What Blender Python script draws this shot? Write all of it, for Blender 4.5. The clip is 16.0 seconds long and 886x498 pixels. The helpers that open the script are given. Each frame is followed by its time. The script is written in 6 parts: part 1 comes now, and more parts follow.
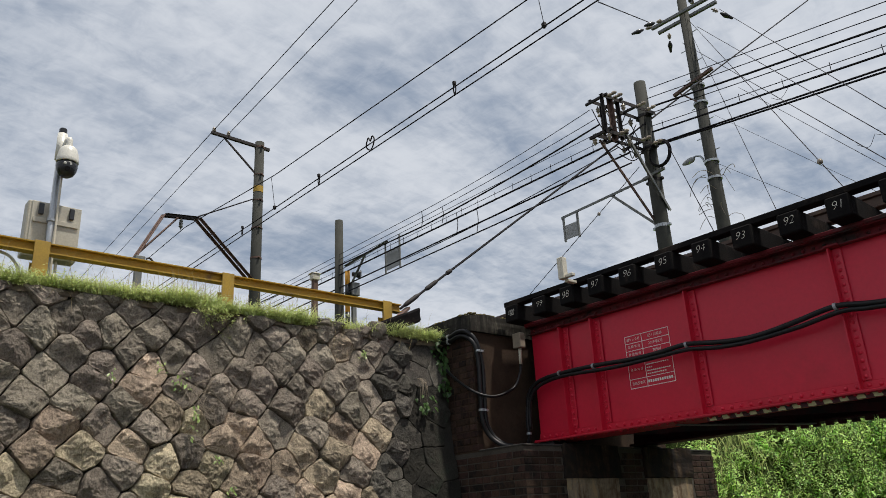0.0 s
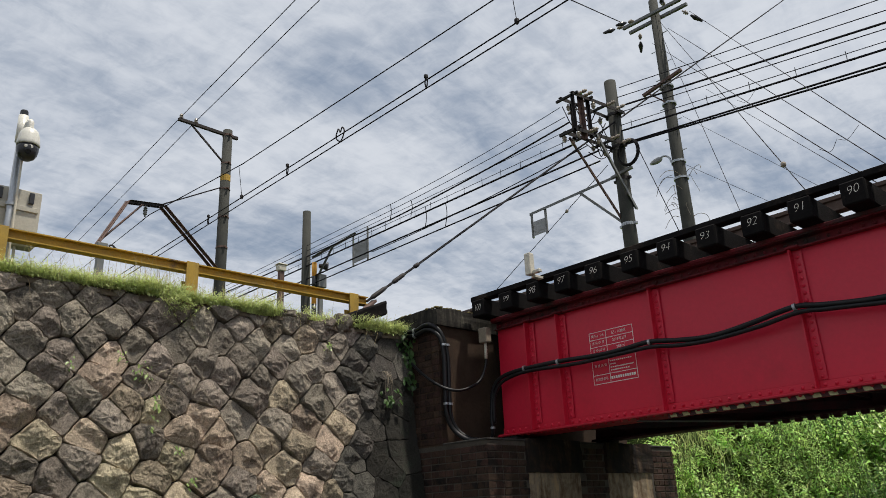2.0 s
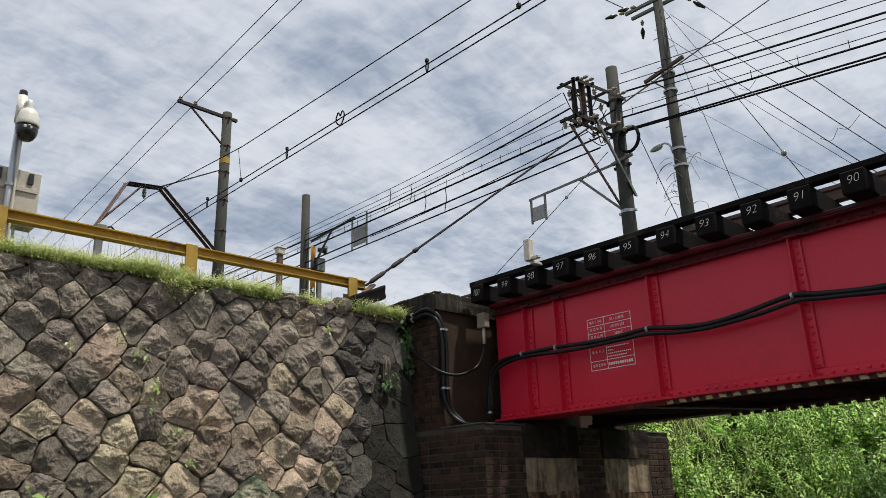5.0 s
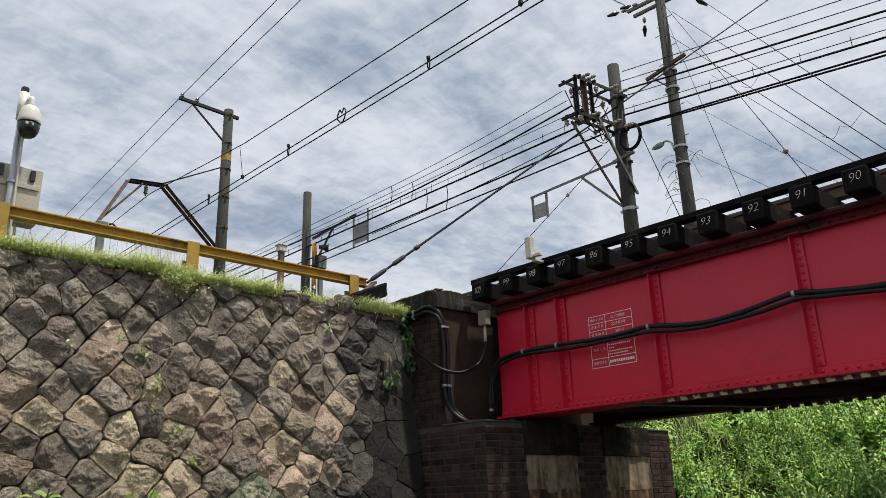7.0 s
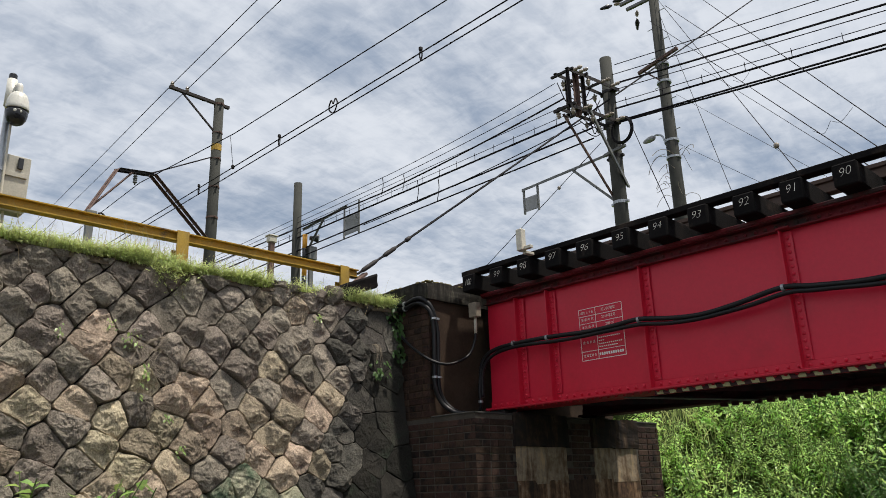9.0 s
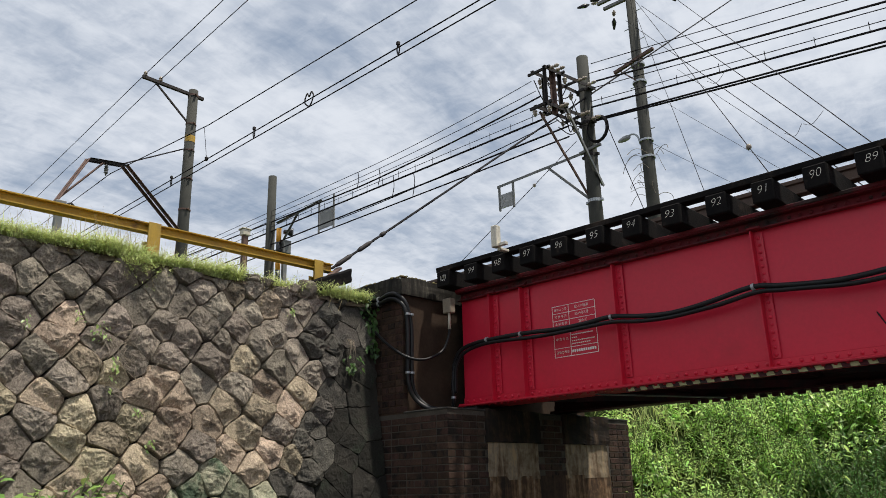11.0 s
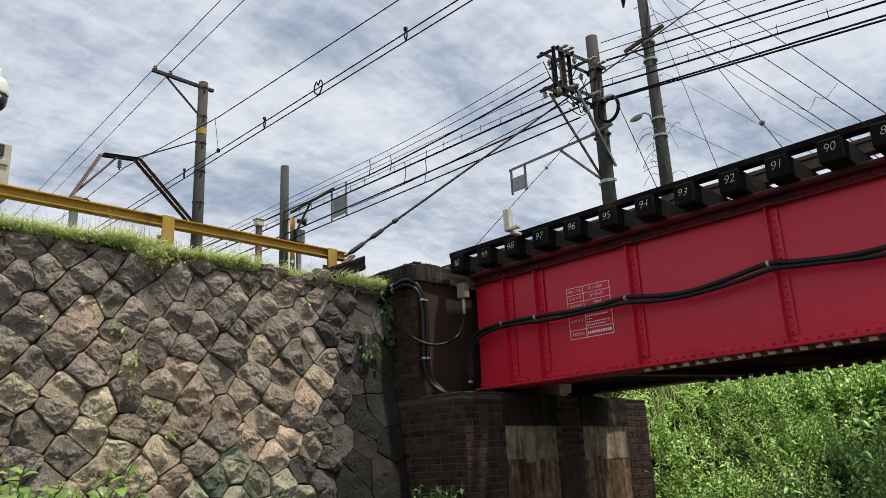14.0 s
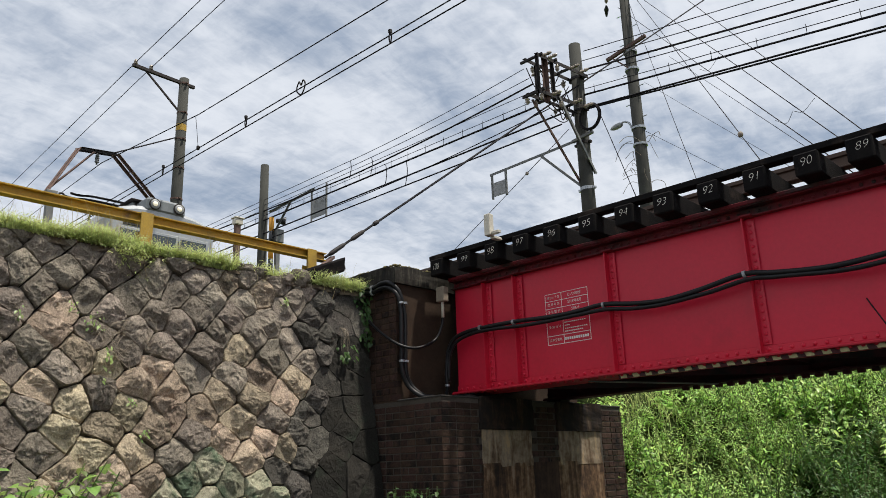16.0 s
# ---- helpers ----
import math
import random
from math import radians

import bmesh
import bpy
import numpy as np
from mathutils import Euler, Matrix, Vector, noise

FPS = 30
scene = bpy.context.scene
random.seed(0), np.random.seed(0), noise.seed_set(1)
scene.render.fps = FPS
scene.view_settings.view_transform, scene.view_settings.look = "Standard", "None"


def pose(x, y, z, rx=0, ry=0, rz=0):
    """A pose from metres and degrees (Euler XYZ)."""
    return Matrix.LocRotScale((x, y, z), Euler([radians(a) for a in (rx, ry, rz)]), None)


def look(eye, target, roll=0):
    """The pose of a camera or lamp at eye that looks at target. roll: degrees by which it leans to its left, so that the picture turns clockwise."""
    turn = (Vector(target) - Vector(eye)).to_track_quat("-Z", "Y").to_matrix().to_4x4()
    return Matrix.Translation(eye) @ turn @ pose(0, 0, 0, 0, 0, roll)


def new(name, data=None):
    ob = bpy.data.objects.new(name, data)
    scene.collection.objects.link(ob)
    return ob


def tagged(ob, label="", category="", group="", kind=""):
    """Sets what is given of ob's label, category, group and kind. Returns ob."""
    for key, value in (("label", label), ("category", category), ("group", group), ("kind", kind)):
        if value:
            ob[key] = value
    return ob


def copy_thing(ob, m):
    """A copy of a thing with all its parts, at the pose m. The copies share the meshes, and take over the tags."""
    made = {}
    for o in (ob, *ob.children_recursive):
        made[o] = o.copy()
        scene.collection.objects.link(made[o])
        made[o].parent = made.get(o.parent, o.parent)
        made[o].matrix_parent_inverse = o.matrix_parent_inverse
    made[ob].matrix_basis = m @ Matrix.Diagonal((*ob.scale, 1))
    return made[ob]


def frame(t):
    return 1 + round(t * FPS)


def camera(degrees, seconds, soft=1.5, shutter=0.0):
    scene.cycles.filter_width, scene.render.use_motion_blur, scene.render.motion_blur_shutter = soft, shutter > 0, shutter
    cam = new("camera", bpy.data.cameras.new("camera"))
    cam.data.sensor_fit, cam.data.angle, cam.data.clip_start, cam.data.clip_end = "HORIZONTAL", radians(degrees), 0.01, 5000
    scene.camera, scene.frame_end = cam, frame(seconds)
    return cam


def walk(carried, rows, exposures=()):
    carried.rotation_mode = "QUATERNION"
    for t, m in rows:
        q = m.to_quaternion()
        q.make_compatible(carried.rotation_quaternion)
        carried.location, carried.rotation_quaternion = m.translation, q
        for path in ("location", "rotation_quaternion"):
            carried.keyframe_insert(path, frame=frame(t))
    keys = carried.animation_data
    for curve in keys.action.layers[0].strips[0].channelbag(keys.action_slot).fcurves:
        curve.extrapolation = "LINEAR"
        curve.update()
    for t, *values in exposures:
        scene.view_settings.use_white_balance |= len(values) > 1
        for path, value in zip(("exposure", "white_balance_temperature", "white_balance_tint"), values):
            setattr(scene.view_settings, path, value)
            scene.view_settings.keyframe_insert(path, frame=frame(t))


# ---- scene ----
cam = camera(60.3, 16.0, soft=0.85)
PATH = [
    (0, (-0.456, -0.393, 1.604), (-1.87, 0.846, 2.287), -3.1),
    (0.5, (-0.458, -0.397, 1.604), (-1.857, 0.861, 2.283), -3.1),
    (1, (-0.458, -0.392, 1.605), (-1.842, 0.884, 2.283), -3.1),
    (1.5, (-0.455, -0.39, 1.604), (-1.826, 0.902, 2.276), -2.9),
    (2, (-0.46, -0.386, 1.603), (-1.823, 0.918, 2.267), -2.7),
    (2.5, (-0.468, -0.394, 1.601), (-1.835, 0.912, 2.254), -2.8),
    (3, (-0.456, -0.392, 1.603), (-1.828, 0.914, 2.245), -2.8),
    (3.5, (-0.458, -0.388, 1.599), (-1.831, 0.919, 2.236), -2.5),
    (4, (-0.462, -0.39, 1.6), (-1.831, 0.926, 2.229), -2.3),
    (6.5, (-0.459, -0.398, 1.601), (-1.835, 0.912, 2.226), -1.9),
    (7, (-0.461, -0.395, 1.6), (-1.836, 0.918, 2.221), -2.0),
    (7.5, (-0.467, -0.393, 1.601), (-1.839, 0.926, 2.216), -1.9),
    (8, (-0.466, -0.391, 1.6), (-1.835, 0.935, 2.207), -1.9),
    (10.5, (-0.483, -0.393, 1.596), (-1.823, 0.969, 2.187), -1.3),
    (11, (-0.479, -0.387, 1.596), (-1.798, 0.997, 2.185), -1.6),
    (11.5, (-0.471, -0.39, 1.601), (-1.798, 0.985, 2.194), -2.3),
    (12, (-0.47, -0.385, 1.599), (-1.818, 0.97, 2.189), -2.6),
    (12.5, (-0.468, -0.369, 1.6), (-1.826, 0.982, 2.176), -3.0),
    (13, (-0.465, -0.367, 1.6), (-1.824, 0.99, 2.159), -3.2),
    (13.5, (-0.467, -0.371, 1.597), (-1.824, 0.989, 2.152), -3.0),
    (14, (-0.468, -0.374, 1.596), (-1.822, 0.99, 2.149), -2.8),
    (14.5, (-0.471, -0.381, 1.595), (-1.816, 0.993, 2.145), -2.8),
    (15, (-0.47, -0.392, 1.598), (-1.803, 0.994, 2.149), -2.6),
    (15.5, (-0.473, -0.398, 1.594), (-1.794, 0.998, 2.149), -2.2),
    (16, (-0.468, -0.401, 1.598), (-1.78, 1.001, 2.156), -2.0),
]
walk(cam, [(t, look(eye, target, roll)) for t, eye, target, roll in PATH], exposures=((0, -0.21), (4, -0.12), (10, -0.01), (16, 0.05)))

# ---- light ----
SUN = Vector((0.28, 0.15, 0.95)).normalized()      # way to the sun
world = bpy.data.worlds.new("world")
scene.world = world
world.use_nodes = True


def build_sky():
    nt = world.node_tree
    N, L = nt.nodes, nt.links
    N.clear()
    out, bg = N.new("ShaderNodeOutputWorld"), N.new("ShaderNodeBackground")
    bg.inputs["Strength"].default_value = 1.0
    sky = N.new("ShaderNodeTexSky")
    sky.sky_type, sky.sun_disc = "NISHITA", False
    sky.sun_elevation = math.asin(SUN.z)
    sky.sun_rotation = math.atan2(SUN.x, SUN.y)
    sky.altitude, sky.air_density, sky.dust_density, sky.ozone_density = 100, 1.0, 2.0, 1.0
    dim = N.new("ShaderNodeVectorMath"); dim.operation = "SCALE"; dim.inputs["Scale"].default_value = 0.085
    L.new(sky.outputs["Color"], dim.inputs[0])
    # cloud sheet: the direction laid on a flat layer overhead
    tc = N.new("ShaderNodeTexCoord")
    sep = N.new("ShaderNodeSeparateXYZ"); L.new(tc.outputs["Generated"], sep.inputs[0])
    mx = N.new("ShaderNodeMath"); mx.operation = "MAXIMUM"; mx.inputs[1].default_value = 0.0
    L.new(sep.outputs["Z"], mx.inputs[0])
    ad = N.new("ShaderNodeMath"); ad.operation = "ADD"; ad.inputs[1].default_value = 0.12
    L.new(mx.outputs[0], ad.inputs[0])
    dx, dy = N.new("ShaderNodeMath"), N.new("ShaderNodeMath")
    for d, k in ((dx, "X"), (dy, "Y")):
        d.operation = "DIVIDE"
        L.new(sep.outputs[k], d.inputs[0]); L.new(ad.outputs[0], d.inputs[1])
    com = N.new("ShaderNodeCombineXYZ")
    L.new(dx.outputs[0], com.inputs["X"]); L.new(dy.outputs[0], com.inputs["Y"])

    def layer(angle, along, across, detail, rough, dist, seed):
        """Noise drawn out along a heading in the cloud sheet."""
        a = radians(angle)
        axes = N.new("ShaderNodeCombineXYZ")
        for k, (d, s) in enumerate((((math.cos(a), math.sin(a), 0), along), ((-math.sin(a), math.cos(a), 0), across))):
            dot = N.new("ShaderNodeVectorMath"); dot.operation = "DOT_PRODUCT"
            dot.inputs[1].default_value = [v * s for v in d]
            L.new(com.outputs[0], dot.inputs[0])
            L.new(dot.outputs["Value"], axes.inputs[k])
        axes.inputs[2].default_value = seed
        nz = N.new("ShaderNodeTexNoise")
        nz.inputs["Scale"].default_value, nz.inputs["Detail"].default_value = 1.0, detail
        nz.inputs["Roughness"].default_value, nz.inputs["Distortion"].default_value = rough, dist
        L.new(axes.outputs[0], nz.inputs["Vector"])
        return nz.outputs["Fac"]

    def gap(x, y, r):
        """A thin place in the cloud sheet."""
        d = N.new("ShaderNodeVectorMath"); d.operation = "DISTANCE"
        d.inputs[1].default_value = (x, y, 0)
        L.new(com.outputs[0], d.inputs[0])
        return ramp(d.outputs["Value"], r, 0.0)

    def ramp(src, a, b):
        r = N.new("ShaderNodeMapRange")
        r.interpolation_type = "SMOOTHSTEP"
        r.inputs["From Min"].default_value, r.inputs["From Max"].default_value = a, b
        L.new(src, r.inputs["Value"])
        return r.outputs["Result"]

    def op(kind, a, b):
        m = N.new("ShaderNodeMath"); m.operation = kind
        for i, v in enumerate((a, b)):
            if isinstance(v, float):
                m.inputs[i].default_value = v
            else:
                L.new(v, m.inputs[i])
        return m.outputs[0]

    cover = layer(100, 1.5, 2.2, 4, 0.55, 0.4, SKY_SEED)
    for x, y, r, k in THIN:
        cover = op("SUBTRACT", cover, op("MULTIPLY", gap(x, y, r), k))
    cover = ramp(cover, 0.16, 0.66)
    streak = ramp(layer(104, 2.6, 7.5, 7, 0.62, 0.8, 4.0), 0.30, 0.70)
    ripple = ramp(layer(96, 8.0, 24.0, 5, 0.60, 0.6, 9.0), 0.28, 0.72)
    puff = ramp(layer(20, 13.0, 17.0, 6, 0.62, 0.4, 2.0), 0.30, 0.70)
    fine = op("ADD", op("MULTIPLY", streak, 0.30), op("ADD", op("MULTIPLY", ripple, 0.28), op("MULTIPLY", puff, 0.42)))
    mask = op("ADD", op("MULTIPLY", cover, 0.72), op("MULTIPLY", fine, 0.52))
    mask = ramp(mask, 0.04, 1.10)
    mix = N.new("ShaderNodeMix"); mix.data_type = "RGBA"
    L.new(mask, mix.inputs["Factor"])
    grey = N.new("ShaderNodeMix"); grey.data_type = "RGBA"; grey.inputs["Factor"].default_value = 0.72
    L.new(dim.outputs[0], grey.inputs[6]); grey.inputs[7].default_value = (0.33, 0.41, 0.535, 1)
    L.new(grey.outputs[2], mix.inputs[6])
    mix.inputs[7].default_value = (0.745, 0.785, 0.855, 1)
    L.new(mix.outputs[2], bg.inputs["Color"])
    L.new(bg.outputs[0], out.inputs["Surface"])


SKY_SEED = 5.1
THIN = ((-1.78, 0.92, 0.4, 0.14), (-1.72, 0.36, 0.5, 0.18), (-1.63, 1.54, 0.45, 0.20), (-0.50, 1.90, 0.6, 0.20), (-1.06, 1.28, 0.25, 0.10), (-1.09, 0.78, 0.2, 0.12))     # x, y, radius, depth
build_sky()
sun = new("sun", bpy.data.lights.new("sun", "SUN"))
sun.data.energy, sun.data.angle, sun.data.color = 5.0, radians(2.5), (1.0, 0.94, 0.84)
sun.matrix_world = look((30, 40, 60), Vector((30, 40, 60)) - SUN)


# ---- materials ----
def mat(name, a, b, rough=0.8, scale=6.0, fine=60.0, bump=0.3, metal=0.0, dist=0.01, c=None, clevel=0.62, per=0.0, island=False, spec=0.5, trans=0.0, amp=0.18):
    """a, b: two base colours mixed by a coarse noise; c: a stain colour; per: spread between pieces."""
    m = bpy.data.materials.new(name)
    m.use_nodes = True
    nt = m.node_tree
    N, L = nt.nodes, nt.links
    p = N["Principled BSDF"]
    p.inputs["Metallic"].default_value = metal
    p.inputs["Specular IOR Level"].default_value = spec
    tc = N.new("ShaderNodeTexCoord")
    info = N.new("ShaderNodeObjectInfo")
    off = N.new("ShaderNodeVectorMath"); off.operation = "MULTIPLY_ADD"
    off.inputs[1].default_value = (17, 31, 23)
    L.new(info.outputs["Random"], off.inputs[0]); L.new(tc.outputs["Object"], off.inputs[2])

    def nz(s, d, r=0.6):
        n = N.new("ShaderNodeTexNoise")
        n.inputs["Scale"].default_value, n.inputs["Detail"].default_value, n.inputs["Roughness"].default_value = s, d, r
        L.new(off.outputs[0], n.inputs["Vector"])
        return n.outputs["Fac"]

    def mixc(f, x, y):
        k = N.new("ShaderNodeMix"); k.data_type = "RGBA"
        L.new(f, k.inputs["Factor"])
        for i, v in ((6, x), (7, y)):
            if isinstance(v, tuple):
                k.inputs[i].default_value = (*v, 1)
            else:
                L.new(v, k.inputs[i])
        return k.outputs[2]

    def rng(f, lo, hi, o0=0.0, o1=1.0):
        r = N.new("ShaderNodeMapRange")
        for k, v in (("From Min", lo), ("From Max", hi), ("To Min", o0), ("To Max", o1)):
            r.inputs[k].default_value = v
        L.new(f, r.inputs["Value"])
        return r.outputs["Result"]

    coarse, grain = nz(scale, 4), nz(fine, 5, 0.7)
    col = mixc(rng(coarse, 0.32, 0.68), a, b)
    if c:
        col = mixc(rng(nz(scale * 0.45, 6, 0.7), clevel, clevel + 0.12), col, c)
    hsv = N.new("ShaderNodeHueSaturation")
    L.new(col, hsv.inputs["Color"])
    v = rng(grain, 0.28, 0.72, 1 - amp, 1 + amp)
    if per:
        src = info.outputs["Random"]
        if island:
            src = N.new("ShaderNodeNewGeometry").outputs["Random Per Island"]
        mu = N.new("ShaderNodeMath"); mu.operation = "MULTIPLY"
        L.new(v, mu.inputs[0]); L.new(rng(src, 0, 1, 1 - per, 1 + per), mu.inputs[1])
        v = mu.outputs[0]
        wn = N.new("ShaderNodeTexWhiteNoise"); wn.noise_dimensions = "1D"
        L.new(src, wn.inputs["W"])
        L.new(rng(wn.outputs["Value"], 0, 1, 0.5 - per * 0.05, 0.5 + per * 0.05), hsv.inputs["Hue"])
    L.new(v, hsv.inputs["Value"])
    L.new(hsv.outputs[0], p.inputs["Base Color"])
    L.new(rng(coarse, 0.3, 0.7, max(rough - 0.1, 0.02), min(rough + 0.1, 1)), p.inputs["Roughness"])
    if bump:
        add = N.new("ShaderNodeMath"); add.operation = "MULTIPLY_ADD"; add.inputs[1].default_value = 0.7
        L.new(grain, add.inputs[0]); L.new(coarse, add.inputs[2])
        bp = N.new("ShaderNodeBump"); bp.inputs["Strength"].default_value, bp.inputs["Distance"].default_value = bump, dist
        L.new(add.outputs[0], bp.inputs["Height"]); L.new(bp.outputs[0], p.inputs["Normal"])
    if trans:
        tr = N.new("ShaderNodeBsdfTranslucent"); L.new(hsv.outputs[0], tr.inputs["Color"])
        ms = N.new("ShaderNodeMixShader"); ms.inputs[0].default_value = trans
        L.new(p.outputs[0], ms.inputs[1]); L.new(tr.outputs[0], ms.inputs[2])
        L.new(ms.outputs[0], N["Material Output"].inputs["Surface"])
    return m


M_stone = mat("warm_rubble_stone", (0.265, 0.217, 0.157), (0.45, 0.37, 0.265), 0.95, 9, 60, 0.9, amp=0.5, dist=0.03, c=(0.095, 0.083, 0.068), clevel=0.56, per=0.38, spec=0.2)
M_stone_dark = mat("weathered_rubble_stone", (0.188, 0.161, 0.131), (0.305, 0.262, 0.21), 0.95, 9, 60, 0.9, amp=0.5, dist=0.03, c=(0.085, 0.076, 0.066), clevel=0.56, per=0.3, spec=0.2)
M_stone_grey = mat("dark_grey_stone", (0.070, 0.065, 0.056), (0.115, 0.104, 0.089), 0.95, 7, 60, 0.9, amp=0.5, dist=0.03, c=(0.05, 0.047, 0.042), clevel=0.54, per=0.3, spec=0.2)
M_stone_moss = mat("algae_stained_stone", (0.235, 0.235, 0.165), (0.37, 0.35, 0.25), 0.95, 5, 60, 0.9, amp=0.4, dist=0.03, c=(0.105, 0.14, 0.09), clevel=0.48, per=0.3, spec=0.2)
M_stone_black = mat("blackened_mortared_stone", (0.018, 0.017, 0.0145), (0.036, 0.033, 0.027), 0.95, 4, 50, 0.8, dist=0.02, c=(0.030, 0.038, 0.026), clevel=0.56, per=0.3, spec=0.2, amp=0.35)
M_stone_rest = mat("rubble_stone_joined", (0.10, 0.085, 0.068), (0.17, 0.14, 0.105), 0.95, 7, 60, 0.9, amp=0.42, dist=0.03, c=(0.06, 0.052, 0.045), clevel=0.52, per=0.38, island=True, spec=0.2)
M_joint = mat("wall_joint_earth", (0.020, 0.018, 0.015), (0.035, 0.031, 0.024), 0.95, 8, 60, 0.6)
M_brick = mat("dark_brick", (0.041, 0.026, 0.020), (0.074, 0.043, 0.032), 0.95, 7, 70, 0.6, c=(0.018, 0.015, 0.014), clevel=0.5, per=0.28, spec=0.15, amp=0.35)
M_brick_rest = mat("dark_brick_joined", (0.041, 0.027, 0.021), (0.074, 0.044, 0.033), 0.95, 7, 70, 0.6, c=(0.018, 0.015, 0.014), clevel=0.5, per=0.28, island=True, spec=0.15, amp=0.35)
M_mortar = mat("old_mortar", (0.060, 0.052, 0.043), (0.105, 0.092, 0.077), 0.95, 3, 60, 0.5, c=(0.13, 0.115, 0.095), clevel=0.62, spec=0.15)
M_render = mat("brown_stained_render", (0.040, 0.026, 0.0185), (0.066, 0.043, 0.029), 0.95, 3, 40, 0.5, c=(0.024, 0.019, 0.016), clevel=0.55, spec=0.15)


def streaked(name, stops, rough=0.9, across=9.0, along=0.7, seed=0.0):
    """Colours that run down the surface in streaks: stops of (place, colour)."""
    m = bpy.data.materials.new(name)
    m.use_nodes = True
    N, L = m.node_tree.nodes, m.node_tree.links
    p = N["Principled BSDF"]
    p.inputs["Roughness"].default_value, p.inputs["Specular IOR Level"].default_value = rough, 0.15
    tc = N.new("ShaderNodeTexCoord")
    mp = N.new("ShaderNodeMapping")
    mp.inputs["Scale"].default_value, mp.inputs["Location"].default_value = (across, across, along), (seed, seed, seed)
    L.new(tc.outputs["Object"], mp.inputs["Vector"])
    a, b = N.new("ShaderNodeTexNoise"), N.new("ShaderNodeTexNoise")
    a.inputs["Scale"].default_value, a.inputs["Detail"].default_value, a.inputs["Roughness"].default_value, a.inputs["Distortion"].default_value = 1.0, 5, 0.65, 0.5
    b.inputs["Scale"].default_value, b.inputs["Detail"].default_value, b.inputs["Roughness"].default_value = 9.0, 6, 0.7
    L.new(mp.outputs[0], a.inputs["Vector"]); L.new(tc.outputs["Object"], b.inputs["Vector"])
    s1 = N.new("ShaderNodeMath"); s1.operation = "MULTIPLY"; s1.inputs[1].default_value = 0.6
    s2 = N.new("ShaderNodeMath"); s2.operation = "MULTIPLY_ADD"; s2.inputs[1].default_value = 0.4
    L.new(a.outputs["Fac"], s1.inputs[0]); L.new(b.outputs["Fac"], s2.inputs[0]); L.new(s1.outputs[0], s2.inputs[2])
    r = N.new("ShaderNodeValToRGB")
    e = r.color_ramp.elements
    while len(e) < len(stops):
        e.new(0.5)
    for q, (at, col) in zip(e, stops):
        q.position, q.color = at, (*col, 1)
    L.new(s2.outputs[0], r.inputs["Fac"]); L.new(r.outputs["Color"], p.inputs["Base Color"])
    bp = N.new("ShaderNodeBump"); bp.inputs["Strength"].default_value, bp.inputs["Distance"].default_value = 0.5, 0.01
    L.new(b.outputs["Fac"], bp.inputs["Height"]); L.new(bp.outputs[0], p.inputs["Normal"])
    return m


M_run = streaked("rust_run", ((0.36, (0.029, 0.022, 0.018)), (0.46, (0.085, 0.052, 0.033)), (0.53, (0.176, 0.107, 0.062)), (0.61, (0.299, 0.215, 0.143))))
M_run_dark = streaked("soot_run", ((0.36, (0.018, 0.016, 0.016)), (0.48, (0.042, 0.027, 0.021)), (0.60, (0.078, 0.048, 0.033))), seed=4.0)
M_bearing = streaked("blackened_bearing_stone", ((0.38, (0.014, 0.013, 0.013)), (0.50, (0.024, 0.018, 0.015)), (0.59, (0.050, 0.032, 0.021)), (0.66, (0.11, 0.085, 0.06))), across=6, along=1.5, seed=7.0)
M_cap = streaked("weathered_cap_concrete", ((0.36, (0.016, 0.015, 0.014)), (0.50, (0.03, 0.027, 0.023)), (0.60, (0.07, 0.064, 0.05)), (0.66, (0.14, 0.13, 0.10))), across=14, along=1.6, seed=11.0)
M_patch = streaked("rust_streaked_render", ((0.36, (0.061, 0.041, 0.028)), (0.45, (0.162, 0.113, 0.073)), (0.54, (0.270, 0.216, 0.155)), (0.62, (0.405, 0.290, 0.169))), across=7, along=1.2, seed=2.0)
M_conc_dark = mat("blackened_concrete", (0.026, 0.0245, 0.022), (0.048, 0.044, 0.038), 0.92, 5, 50, 0.6, c=(0.14, 0.12, 0.09), clevel=0.62)
M_moss = mat("dry_moss", (0.20, 0.16, 0.06), (0.11, 0.10, 0.045), 1.0, 20, 120, 0.8)
M_pole = mat("concrete_pole", (0.042, 0.043, 0.038), (0.068, 0.068, 0.060), 0.9, 2.5, 60, 0.25, c=(0.036, 0.035, 0.032), spec=0.2, clevel=0.6)
M_red = mat("red_girder_paint", (0.56, 0.013, 0.040), (0.63, 0.017, 0.048), 0.42, 1.1, 25, 0.05, dist=0.004, c=(0.46, 0.014, 0.034), clevel=0.58, spec=0.42, amp=0.06)
M_redrust = mat("red_girder_dirty_paint", (0.36, 0.010, 0.022), (0.44, 0.012, 0.028), 0.55, 3, 40, 0.15, c=(0.10, 0.03, 0.025), clevel=0.55, spec=0.35)
# grimy top of the girder, darkened further for the shade of the sleepers
M_redtop = mat("sooty_red_paint_under_sleeper_shade", (0.10, 0.009, 0.014), (0.18, 0.011, 0.018), 0.6, 3, 40, 0.2, c=(0.035, 0.018, 0.016), clevel=0.5, spec=0.3)
# dark copy of the girder red: shade below the deck held in the colour
M_redshade = mat("red_paint_in_shade", (0.045, 0.008, 0.012), (0.075, 0.010, 0.016), 0.75, 3, 40, 0.2, c=(0.02, 0.014, 0.014), clevel=0.5)
M_sleeper = mat("tarred_timber", (0.0075, 0.0072, 0.0078), (0.015, 0.0135, 0.013), 0.95, 5, 80, 0.5, c=(0.042, 0.032, 0.026), clevel=0.56, spec=0.06)
